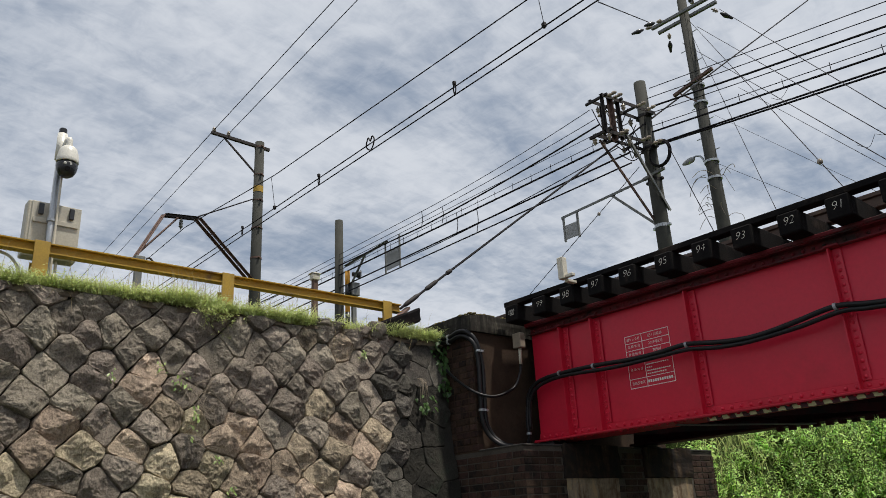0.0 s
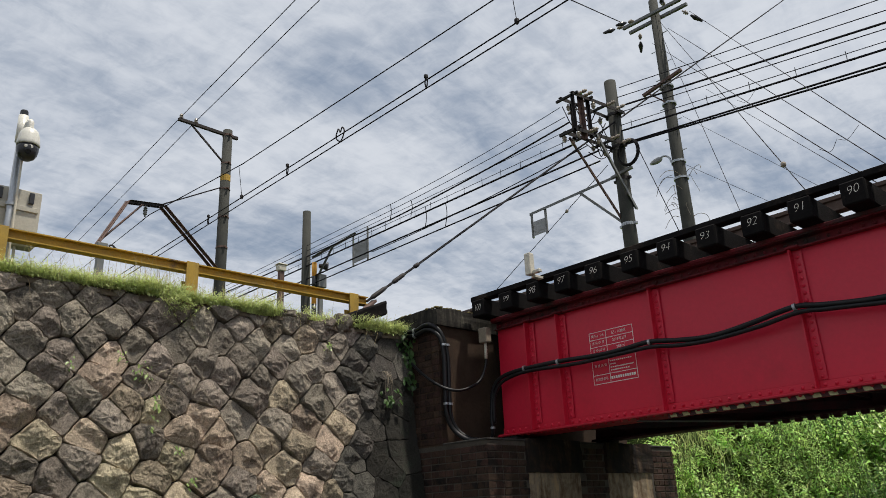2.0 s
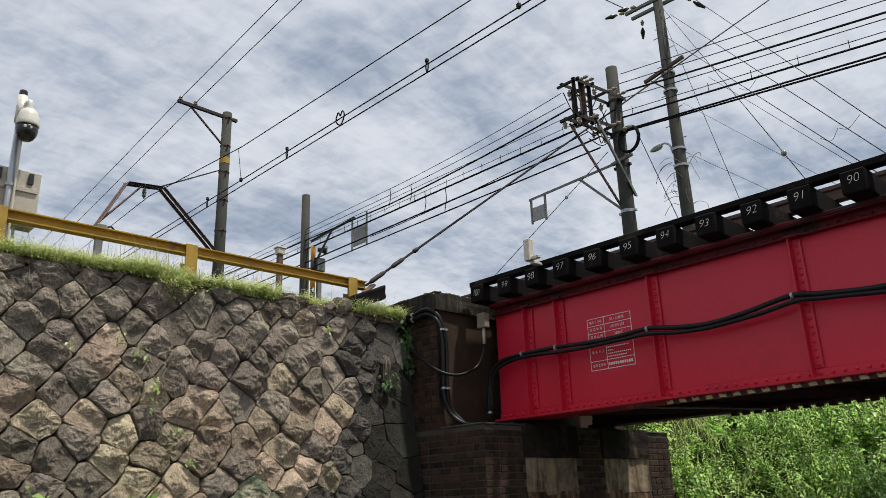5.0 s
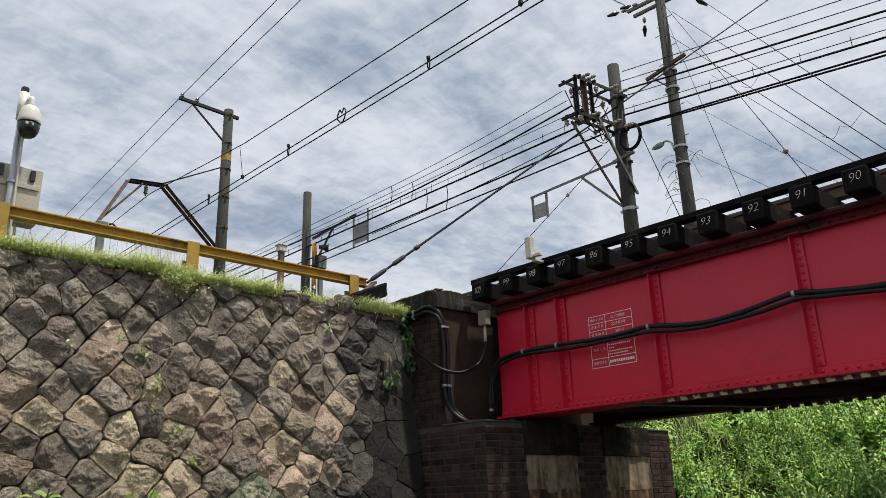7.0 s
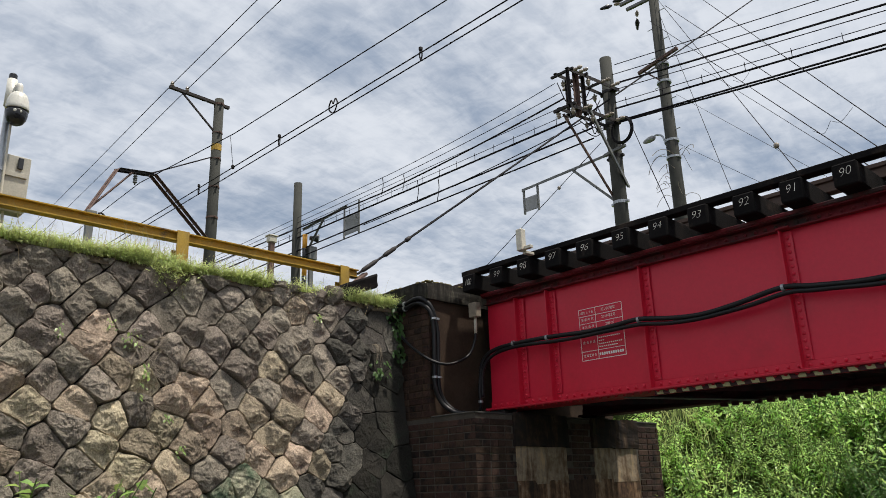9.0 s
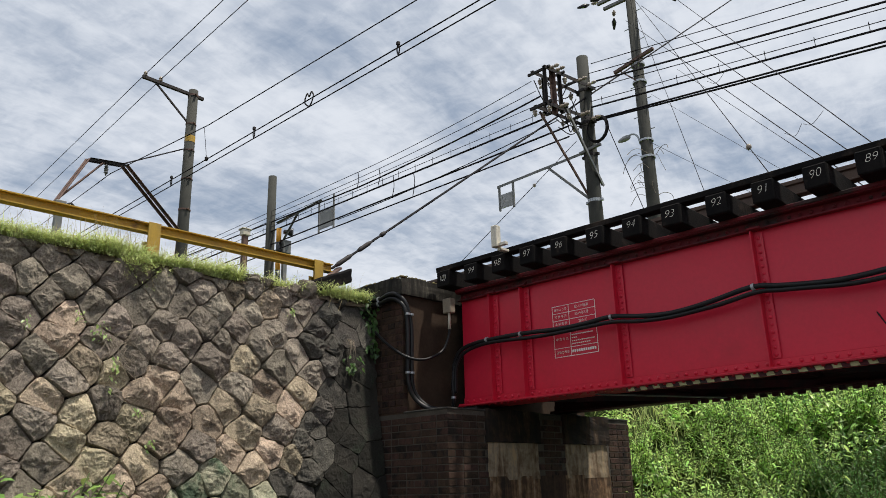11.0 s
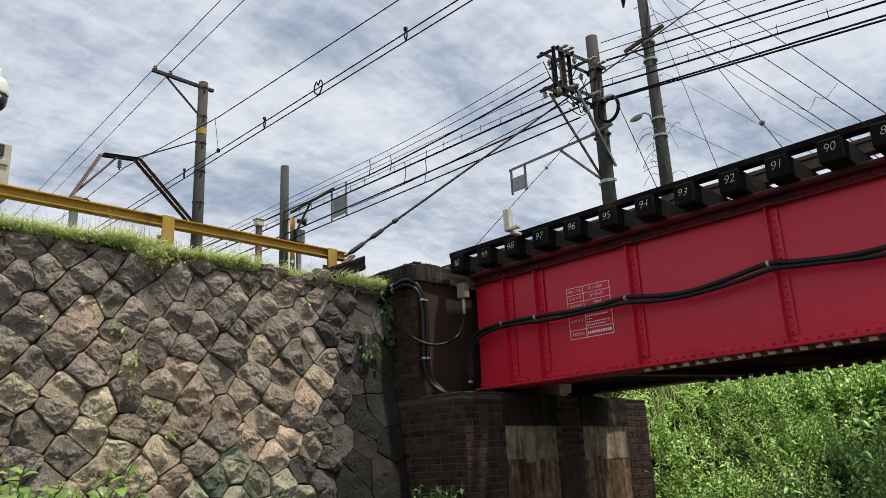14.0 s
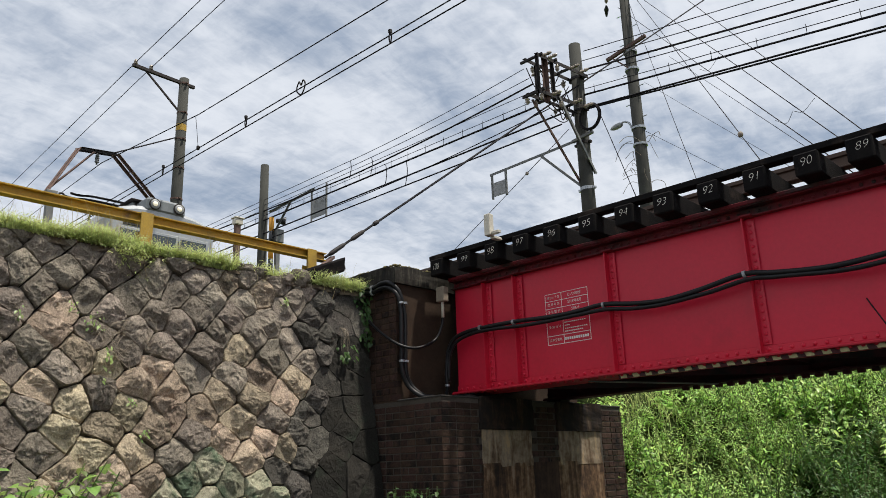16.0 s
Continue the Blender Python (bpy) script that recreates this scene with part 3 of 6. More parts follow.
# ---- sleepers, rails ----
sl = thing("bridge_sleeper", "black tarred timber bridge sleeper with a hand-painted white number", "sleeper", (0, 0, 0), group="bridge sleepers")
bm_s = box((-0.1, 0, -0.1), (0.1, 2.5, 0.1), 0.012)
part("timber", bm_s, M_sleeper, sl)
sleepers = []
rs = random.Random(5)
for i in range(33):
    x = -6.6 + 0.43 * i
    m = pose(x + rs.uniform(-0.012, 0.012), 6.0 + rs.uniform(-0.02, 0.02), 3.95 + rs.uniform(-0.004, 0.004), 0, 0, rs.uniform(-0.8, 0.8))
    s = sl if i == 0 else copy_thing(sl, m)
    if i == 0:
        s.matrix_basis = m
    sleepers.append(s)
for i in range(17):
    tilt = Matrix.Translation((rs.uniform(-0.015, 0.015), -0.0015, rs.uniform(0.0, 0.02))) @ Matrix.Rotation(radians(90), 4, "X") @ Matrix.Rotation(radians(rs.uniform(-8, 9)), 4, "Z")
    if 100 - i == 100:
        tilt = tilt @ Matrix.Diagonal((0.62, 1, 1, 1))
    letters(str(100 - i), rs.uniform(0.092, 0.112), M_chalk, sleepers[i], tilt, name="painted_number", slant=0.28, bold=-0.0030, label="hand-painted white number")

rail_prof = [(-0.06, 0), (0.06, 0), (0.06, 0.012), (0.012, 0.03), (0.010, 0.105), (0.034, 0.115), (0.034, 0.15), (-0.034, 0.15), (-0.034, 0.115), (-0.010, 0.105), (-0.012, 0.03), (-0.06, 0.012)]


def long_profile(prof, x0, x1, y, z):
    b = bmesh.new()
    a = [b.verts.new((x0, y + p, z + q)) for p, q in prof]
    c = [b.verts.new((x1, y + p, z + q)) for p, q in prof]
    n = len(prof)
    for k in range(n):
        b.faces.new((a[k], a[(k + 1) % n], c[(k + 1) % n], c[k]))
    b.faces.new(a[::-1]); b.faces.new(c)
    return b


for y in (6.68, 7.82):
    tagged(part("running_rail", long_profile(rail_prof, -320, 40, y, 4.055), M_railsteel), "rust-brown steel running rail on sleepers", "rail", "track rails")
for y in (6.11, 8.39):
    tagged(part("guard_timber", box((X0 - 0.12, y - 0.065, 4.058), (X1 + 0.1, y + 0.065, 4.118), 0.006), M_sleeper), "black guard timber along the sleeper ends", "guard timber", "guard timbers")

# ---- conduits on the girder ----
def conduit(name, pts, r, label, clips=()):
    t = thing(name, label, "conduit")
    part("pipe", tube(pts, r, 10), M_blackpipe, t, smooth=True)
    for c, d in clips:
        part("clip", lathe([(r + 0.006, -0.012), (r + 0.009, -0.012), (r + 0.009, 0.012), (r + 0.006, 0.012)], c, 12, d), M_steel, t, "bright steel pipe clip")
    return t


YC = EDGE_Y - 0.03
sag = [(-6.655, 2.66), (-6.645, 2.92), (-6.59, 3.04), (-6.52, 3.10), (-6.38, 3.145), (-6.12, 3.165), (-5.53, 3.15), (-5.14, 3.14), (-4.79, 3.14), (-4.47, 3.15), (-4.15, 3.11), (-3.8, 3.09), (-3.41, 3.12), (-3.02, 3.18), (-2.76, 3.15), (-2.29, 3.10), (-1.9, 3.12), (-1.55, 3.18), (-0.8, 3.10), (-0.1, 3.18), (1.35, 3.15), (2.8, 3.18), (4.25, 3.15), (5.7, 3.18), (7.3, 3.15)]
for k, (dz, r) in enumerate(((0.0, 0.024), (-0.046, 0.021))):
    pts = smooth_path([(x + k * 0.02, YC, z + dz) for x, z in sag], 8)
    pts = [p + Vector((0, 0, 0.006 * math.sin(p.x * 5.3 + k * 2))) for p in pts]
    clip = [((x, YC, z + dz), (1, 0, 0.1)) for x, z in ((-6.12, 3.165), (-5.63, 3.155), (-4.47, 3.15), (-3.02, 3.18))] if k == 0 else []
    conduit("black_conduit", pts, r, "black conduit slung along the red girder", clip)

# ---- brick abutment ----
AX, AY0, AY1, LEDGE = -6.19, 5.60, 9.24, 2.385
BX = -6.87                     # face of the wall behind the girder ends
abut = tagged(part("brick_abutment", box((-8.6, AY0 + 0.006, 0), (AX - 0.006, AY1 - 0.006, LEDGE - 0.02)), M_mortar), "sooty dark brick bridge abutment with concrete bearing blocks", "abutment", kind="structure")
part("back_wall", box((-8.4, AY0 + 0.007, LEDGE - 0.03), (BX - 0.006, AY1 - 0.02, 3.76)), M_render, abut, "brown stained rendered wall")


def cap_slab():
    b = box((-8.0, AY0 - 0.035, 3.745), (BX + 0.035, AY1 + 0.03, 3.965), 0)
    bmesh.ops.subdivide_edges(b, edges=b.edges[:], cuts=14, use_grid_fill=True)
    for v in b.verts:
        n = noise.noise(v.co * 6) * 0.018 + noise.noise(v.co * 17) * 0.008
        v.co += Vector((n, n * 0.6, n * 0.8 if v.co.z > 3.8 else 0))
        if v.co.x > BX - 0.1 and v.co.y < AY0 + 0.1 and v.co.z > 3.9:
            v.co.z -= 0.03
    return b


part("cap_slab", cap_slab(), M_cap, abut, "blackened concrete cap slab")
mb = bmesh.new()
rm = random.Random(8)
for i in range(90):
    x, y = rm.uniform(-7.5, BX + 0.02), AY0 - 0.02 + abs(rm.gauss(0, 0.06))
    if i % 2:
        x, y = BX + 0.02 - abs(rm.gauss(0, 0.05)), rm.uniform(AY0, AY0 + 1.0)
    s = rm.uniform(0.012, 0.035)
    c = Vector((x, y, 3.965))
    k = bmesh.new(); bmesh.ops.create_icosphere(k, subdivisions=1, radius=s)
    for v in k.verts:
        v.co = Vector((v.co.x, v.co.y, v.co.z * 0.6)) + c
    merge(mb, k)
tagged(part("moss", mb, M_moss, abut, "dry yellow moss"), kind="stuff")
for y0, y1 in ((6.24, 7.14), (7.70, 8.64)):
    b = box((AX - 0.3, y0 - 0.03, 2.03), (AX + 0.035, y1 + 0.03, LEDGE + 0.004), 0)
    bmesh.ops.subdivide_edges(b, edges=b.edges[:], cuts=7, use_grid_fill=True)
    for v in b.verts:
        v.co += Vector((1, 0.5, 0.5)) * (noise.noise(v.co * 9) * 0.02)
    part("bearing_block", b, M_bearing, abut, "blackened rust-streaked bearing stone")
    b = box((AX - 0.3, y0, 1.62), (AX + 0.012, y1, 2.028), 0)
    bmesh.ops.subdivide_edges(b, edges=b.edges[:], cuts=5, use_grid_fill=True)
    for v in b.verts:
        v.co += Vector((1, 1.2, 1.0)) * (noise.noise(v.co * 7) * 0.010)
    part("render_patch", b, M_patch, abut, "pale rust-streaked concrete patch")
rs = random.Random(21)
for y0, y1 in ((6.20, 7.16), (7.14, 7.72), (7.66, 8.66)):
    n, m = 14, 26
    vs, fs = [], []
    k = AX + (0.007 if y0 == 7.14 else 0.010)
    low = [0.25 + 0.5 * abs(noise.noise((q * 0.45, y0, 0))) + rs.uniform(0, 0.15) for q in range(m + 1)]
    for q in range(m + 1):
        y = y0 + (y1 - y0) * q / m
        for p in range(n + 1):
            z = 1.66 + (low[q] - 1.66) * p / n
            edge = noise.noise((z * 6, y0 * 3 + (0 if q == 0 else 9), 0)) * 0.05 if q in (0, m) else 0
            vs.append((k + 0.002 * noise.noise((y * 5, z * 3, 2)), y + edge, z))
    for q in range(m):
        for p in range(n):
            a0 = q * (n + 1) + p
            fs.append((a0, a0 + 1, a0 + n + 2, a0 + n + 1))
    raw("rust_wash", vs, fs, M_run_dark if y0 == 7.14 else M_run, abut)
part("seat_edge", box((BX, AY0 - 0.004, LEDGE - 0.02), (AX + 0.006, AY1, LEDGE), 0.004), M_conc_dark, abut)


# far abutment that carries the other end of the girders
tagged(part("far_abutment", box((X1 - 0.42, 5.6, 0), (X1 + 3.0, 9.22, LEDGE)), M_mortar), "dark abutment at the other end of the bridge", "abutment", kind="structure")
tagged(part("far_embankment", box((X1 + 0.35, 3.0, 0), (X1 + 200, 12, 3.86)), M_turf), "grassy embankment beyond the bridge", "embankment", kind="structure")


# unseen plate, added so that no sun falls between the sleepers onto the abutment
tagged(part("deck_plate", box((AX - 0.6, 6.50, 3.80), (X1 - 0.1, 8.012, 3.812)), M_rustiron), "unseen plate added under the sleepers to block sunlight", "deck plate", kind="structure")


# ---- pipes on the abutment ----
for k in (0, 1):
    o = 0.058 * k
    y = AY0 - 0.045
    pts = smooth_path([(-7.85, y + 0.02, 3.74 - o), (-7.54, y, 3.77 - o), (-7.22, y - 0.01, 3.735 - o * 0.9), (-7.05, y - 0.01, 3.765 - o), (-6.92, y, 3.745 - o * 1.1),
                       (-6.83, y + 0.06 - o * 0.3, 3.63 - o), (-6.81, y + 0.125 - o, 3.36), (-6.81, y + 0.125 - o, 3.0), (-6.81, y + 0.13 - o, 2.70),
                       (-6.78, y + 0.20 - o, 2.53), (-6.66, y + 0.27 - o, 2.42), (-6.55, y + 0.33 - o, 2.40)], 8)
    conduit("abutment_conduit", pts, 0.027, "black conduit bent down the abutment face",
            [((-6.81, y + 0.125 - o, 3.50), (0, 0, 1)), ((-6.81, y + 0.128 - o, 2.82), (0, 0, 1)), ((-7.22, y - 0.01, 3.735 - o * 0.9), (1, 0, 0.1))])
conduit("hanging_cable", smooth_path([(-7.6, AY0 - 0.04, 3.60), (-7.37, AY0 - 0.05, 3.42), (-7.09, AY0 - 0.06, 3.19), (-6.80, AY0 - 0.02, 3.0), (-6.70, AY0 + 0.18, 2.97), (-6.69, AY0 + 0.46, 3.09), (-6.66, AY0 + 0.55, 3.27), (-6.64, AY0 + 0.555, 3.42)], 8), 0.017, "thin black cable hanging in a loop")
conduit("drop_cable", smooth_path([(-6.65, YC - 0.01, 2.86), (-6.66, YC - 0.02, 2.68), (-6.66, YC - 0.01, 2.52), (-6.72, YC, 2.41)], 6), 0.02, "black cable dropping beside the girder end", [((-6.66, YC - 0.01, 2.56), (0, 0, 1))])
jb = thing("junction_box", "small beige junction box with a conduit stub", "junction box")
part("housing", box((-6.70, 6.10, 3.55), (-6.57, 6.19, 3.73), 0.008), M_root, jb)
part("conduit_stub", tube([(-6.635, 6.15, 3.56), (-6.64, 6.15, 3.36)], 0.018, 8), M_beige, jb, smooth=True)
mp = thing("marker_post", "weathered white square post on a sleeper-end bracket", "marker post")
part("post", box((-5.665, 5.83, 4.085), (-5.585, 5.91, 4.335), 0.006), M_beige, mp)
part("bracket", box((-5.58, 5.85, 4.09), (-5.48, 5.90, 4.125), 0.004), M_beige, mp)
part("bracket_arm", box((-5.64, 5.90, 4.058), (-5.58, 6.04, 4.088), 0.004), M_beige, mp)


# ---- yellow guard rail on the wall ----
fence = thing("guard_rail", "worn yellow painted steel guard rail above the stone wall", "guard rail")
GX = -7.62


def h_profile(w, h, t):
    return [(-w / 2, 0), (w / 2, 0), (w / 2, t), (t / 2, t), (t / 2, h - t), (w / 2, h - t), (w / 2, h), (-w / 2, h), (-w / 2, h - t), (-t / 2, h - t), (-t / 2, t), (-w / 2, t)]


b = bmesh.new()
prof = h_profile(0.10, 0.098, 0.011)
a = [b.verts.new((GX + p, -7.0, 4.079 + q)) for p, q in prof]
c = [b.verts.new((GX + p, 5.12, 4.079 + q)) for p, q in prof]
for k in range(12):
    b.faces.new((a[k], c[k], c[(k + 1) % 12], a[(k + 1) % 12]))
b.faces.new(a); b.faces.new(c[::-1])
part("rail", b, M_yellow, fence)
for y in (-6.3, -4.45, -2.6, -0.75, 1.09, 2.86, 4.90):
    b = box((GX + 0.052, y - 0.065, 3.5), (GX + 0.062, y + 0.065, 4.185), 0.002)
    box((GX - 0.055, y - 0.065, 3.5), (GX - 0.045, y + 0.065, 4.0), 0.002, b)
    box((GX - 0.046, y - 0.005, 3.5), (GX + 0.053, y + 0.005, 4.077), 0, b)
    part("post", b, M_yellowdirty, fence, "chipped yellow steel post")


# ---- surveillance camera on its pole ----
cc = thing("surveillance_camera", "white dome camera on a galvanised pole with a control box", "security camera", (-7.85, 1.195, 3.59))
part("pole", tube([(0, 0, -0.2), (0, 0, 1.62)], 0.03, 14), M_steel, cc, smooth=True)
part("pole_sleeve", tube([(0, 0, 1.55), (0, 0, 1.83)], 0.045, 14), M_camwhite, cc, smooth=True)
part("pole_cap", lathe([(0.034, 1.80), (0.036, 1.82), (0.036, 1.88), (0.03, 1.89)], n=14), M_black, cc)
part("conduit", tube(smooth_path([(0.035, 0.03, 1.5), (0.035, 0.035, 1.0), (0.04, 0.04, 0.5), (0.05, 0.05, 0.35), (0.05, 0.12, 0.3)], 6), 0.011, 8), M_beige, cc, smooth=True)
part("arm", tube(smooth_path([(0.02, 0.02, 1.62), (0.05, 0.03, 1.70), (0.09, 0.045, 1.745), (0.10, 0.05, 1.66)], 6), 0.03, 12), M_camwhite, cc, smooth=True)
dome = part("housing", lathe([(0.025, 1.60), (0.05, 1.595), (0.075, 1.57), (0.09, 1.525), (0.099, 1.46), (0.103, 1.43), (0.099, 1.42), (0.05, 1.42)], (0.10, 0.05, 0.065), 24), M_camwhite, cc, smooth=True)
ball = part("dome_eye", lathe([(0.05, 1.425), (0.092, 1.42), (0.097, 1.385), (0.089, 1.335), (0.067, 1.295), (0.036, 1.274), (0.005, 1.268)], (0.10, 0.05, 0.065), 24), M_black, cc, smooth=True)
for dy in (-0.022, 0.026):
    part("lens", lathe([(0.014, 0), (0.014, 0.006), (0.010, 0.008)], (0.10 + 0.088, 0.035 + dy, 1.445), 12, (1, -0.15, -0.15)), M_camwhite, ball)
part("lens", lathe([(0.026, 0), (0.026, 0.006), (0.02, 0.008)], (0.10 + 0.085, 0.035, 1.40), 14, (1, -0.15, -0.35)), M_lens, ball)
bx = part("control_box", box((-0.22, -0.20, 0.56), (-0.06, 0.275, 1.11), 0.012), M_boxpaint, cc, "beige steel control box")
part("box_rim", box((-0.068, -0.17, 0.585), (-0.048, 0.27, 1.105), 0.006), M_boxpaint, bx)
part("mounting_rail", box((-0.047, -0.15, 0.89), (-0.032, 0.25, 0.94), 0.003), M_boxpaint, bx)
part("band_clamp", lathe([(0.034, 0.90), (0.042, 0.90), (0.042, 0.93), (0.034, 0.93)], n=16), M_steel, bx)
for dy in (-0.09, 0.18):
    part("hinge", box((-0.047, dy - 0.022, 0.97), (-0.02, dy + 0.022, 1.08), 0.004), M_black, bx)
for dy in (0.05, 0.11):
    part("cable_loop", tube(smooth_path([(-0.12, dy, 0.57), (-0.11, dy, 0.44), (-0.06, dy - 0.03, 0.38), (-0.02, dy - 0.12, 0.40), (-0.03, dy - 0.25, 0.30), (-0.03, dy - 0.28, 0.12)], 6), 0.014, 8), M_beige, bx, smooth=True)
b = tube(smooth_path([(-7.70, -3, 4.10), (-7.70, 0.2, 4.09), (-7.69, 0.75, 4.07), (-7.69, 0.92, 3.98), (-7.69, 0.97, 3.8), (-7.69, 0.98, 3.65)], 8), 0.014, 8)
tagged(part("grey_cable", b, M_beige, None, smooth=True), "pale grey cable running behind the guard rail", "cable")


# ---- poles ----
def concrete_pole(x, y, z0, z1, r0, r1, label, lean=(0, 0)):
    t = thing("utility_pole", label, "utility pole", (x, y, z0))
    h = z1 - z0
    part("shaft", tube([(0, 0, 0), (lean[0] * 0.5, lean[1] * 0.5, h * 0.5), (lean[0], lean[1], h), (lean[0], lean[1], h + 0.005)], r0, 18, radii=[r0, (r0 + r1) / 2, r1, r1 * 0.9]), M_pole, t, smooth=True)
    return t


def band(t, z, r, mt=None, w=0.03):
    part("band", lathe([(r, z - w), (r + 0.012, z - w), (r + 0.012, z + w), (r, z + w)], n=18), mt or M_steel, t)
    for s in (-1, 1):
        part("band_lug", box((s * (r + 0.03) - 0.03, -0.03, z - w * 0.8), (s * (r + 0.03) + 0.03, 0.03, z + w * 0.8), 0.003), mt or M_steel, t)


def insulator(parent, at, s=1.0, axis=(0, 0, 1), mt=None):
    p = [(0.018, -0.05), (0.018, 0), (0.045, 0.005), (0.05, 0.02), (0.03, 0.035), (0.03, 0.05), (0.042, 0.055), (0.045, 0.07), (0.028, 0.085), (0.026, 0.11), (0.012, 0.12)]
    part("insulator", lathe([(r * s, z * s) for r, z in p], at, 12, axis), mt or M_porc, parent, "glazed porcelain insulator", smooth=True)


# mast with a cross-arm, far side of the track
pa = concrete_pole(-20.0, 9.38, 3.7, 13.13, 0.185, 0.14, "tall concrete mast with a rusty wire cross-arm")
arm = part("cross_arm", beam((0, -1.58, 9.31), (0.0, 0.33, 9.27), 0.09, 0.09), M_darkiron, pa)
part("arm_brace", beam((0, -1.2, 9.28), (0, -0.12, 8.35), 0.045, 0.045), M_darkiron, pa)
band(pa, 9.25, 0.142, M_rustiron); band(pa, 8.3, 0.145, M_rustiron, 0.02); band(pa, 7.45, 0.15, M_rustiron, 0.02); band(pa, 6.55, 0.155, M_rustiron, 0.02); band(pa, 5.6, 0.16, M_rustiron, 0.025)
part("yellow_mark", lathe([(0.15, 7.72), (0.153, 7.72), (0.152, 7.92), (0.15, 7.92)], n=18), M_yellow, pa, "faded yellow band")
for y in (-1.50, -1.04):
    insulator(pa, (0, y, 9.36), 1.25)

# small gantry over the track
gn = thing("track_gantry", "rusty angle-iron gantry holding the overhead wire", "gantry", (-18.7, 7.0, 3.7))


def G(x, y, z):
    return Vector((x + 18.7, y - 7.0, z - 3.7))


pr, c1, c2, pl = G(-19.9, 9.2, 8.55), G(-19.0, 7.14, 9.72), G(-18.4, 6.02, 9.36), G(-17.62, 5.06, 7.62)
for o in (-0.075, 0.075):
    v = Vector((o, o * 0.4, 0))
    part("right_leg", angle_bar(pr + v, c1 + v, 0.06), M_rustiron, gn)
    part("left_leg", angle_bar(c2 + v * 0.6, pl + v * 0.6, 0.05), M_rustiron, gn)
    part("top_bar", angle_bar(c1 + v, c2 + v, 0.06), M_darkiron, gn)
part("inner_leg", angle_bar(c1.lerp(c2, 0.55), c2.lerp(pl, 0.80), 0.05), M_rustiron, gn)
for k in range(1, 4):
    p = pr.lerp(c1, k / 4)
    part("lacing", beam(p + Vector((-0.1, -0.04, 0)), p + Vector((0.1, 0.04, 0.06)), 0.03, 0.01), M_rustiron, gn)
ci = c1.lerp(c2, 0.5)
part("hanger", tube([ci, ci - Vector((0, 0, 0.12))], 0.012, 6), M_darkiron, gn)
for k in range(2):
    insulator(gn, ci - Vector((0, 0, 0.19 + 0.10 * k)), 1.15, mt=M_greyiron)
b = tube([G(-19.0, 7.14, 9.78), G(-20, 9.26, 11.2)], 0.02, 6)
part("stay", b, M_wire, gn)
lp = thing("trackside_post", "short grey post with a pale box on top", "post", (-17.5, 5.2, 3.7))
part("post", box((-0.06, -0.08, 0), (0.06, 0.08, 4.0), 0.01), M_greyiron, lp)
part("box", box((-0.10, -0.12, 3.95), (0.10, 0.12, 4.12), 0.015), M_greyiron, lp)
part("cable_stub", tube(smooth_path([(0, 0.17, 4.1), (0, 0.25, 4.12), (0.02, 0.33, 4.04)], 5), 0.025, 6), M_darkiron, lp)

pb = concrete_pole(-18.1, 11.05, 3.7, 10.22, 0.15, 0.118, "short grey concrete pole beside crossing signals")
# crossing signal, boxes and sign by that pole
cs = thing("crossing_signal", "orange and black banded signal post with grey lamp boxes", "signal", (-17.6, 11.0, 3.7))
for k in range(12):
    part("band_piece", tube([(0, 0, 0.4 * k), (0, 0, 0.4 * k + 0.4)], 0.07, 12), M_orange if k % 2 else M_black, cs, smooth=True)
part("lamp_box", box((-0.12, 0.08, 4.1), (0.12, 0.34, 4.48), 0.015), M_greyiron, cs)
part("speaker", lathe([(0.06, 0), (0.07, 0.1), (0.13, 0.25), (0.12, 0.26)], (0.05, 0.12, 4.72), 14, (0.6, 0.7, -0.1)), M_black, cs, smooth=True)
part("signal_post", box((-0.05, 0.14, 0), (0.05, 0.27, 4.1), 0.01), M_greyiron, cs)
tb = thing("trackside_box", "beige weathered box on a wooden post", "signal box", (-17.3, 9.76, 3.7))
part("post", box((-0.06, -0.07, 0), (0.06, 0.07, 4.25), 0.01), M_rustiron, tb)
part("box", box((-0.09, -0.115, 4.24), (0.09, 0.115, 4.41), 0.02), M_beige, tb)
part("lid", box((-0.11, -0.14, 4.41), (0.11, 0.14, 4.44), 0.008), M_beige, tb)


def plate_sign(x, y, z, ax, ay, az, label, k=1.0):
    """A grey plate in an angle frame on a long bracket that reaches from (ax, ay, az)."""
    t = thing("bracket_sign", label, "sign", (x, y, z))
    part("plate", box((-0.14 * k, -0.012, -0.46 * k), (0.17 * k, 0.004, -0.16 * k), 0.003), M_plate, t)
    for dx in (-0.17 * k, 0.19 * k):
        part("frame_bar", box((dx - 0.02, -0.02, -0.5 * k), (dx + 0.02, 0.02, 0.05), 0.003), M_greyiron, t)
    part("bracket", angle_bar((-0.2, 0, 0.02), (ax - x, ay - y, az - z), 0.05), M_greyiron, t)
    part("bracket_brace", angle_bar(Vector((ax - x, ay - y, az - z)) * 0.55, (ax - x, ay - y, az - z - 0.95), 0.04), M_greyiron, t)
    return t


plate_sign(-9.52, 11.0, 7.36, -7.55, 11.0, 7.45, "grey metal plate sign on a long angle bracket")
plate_sign(-15.75, 11.2, 8.9, -17.9, 11.1, 8.75, "grey metal plate sign beside the crossing signals", 1.75)

# pole with the double cross-arm frame
PC = (-7.47, 11.0)
pc = concrete_pole(PC[0], PC[1], 3.6, 9.42, 0.145, 0.112, "concrete pole crowded with wires, insulators and cross-arms")
for z in (8.68, 8.0, 7.35, 6.45):
    band(pc, z - 3.6, 0.118, M_steel if z < 6.6 else M_darkiron)


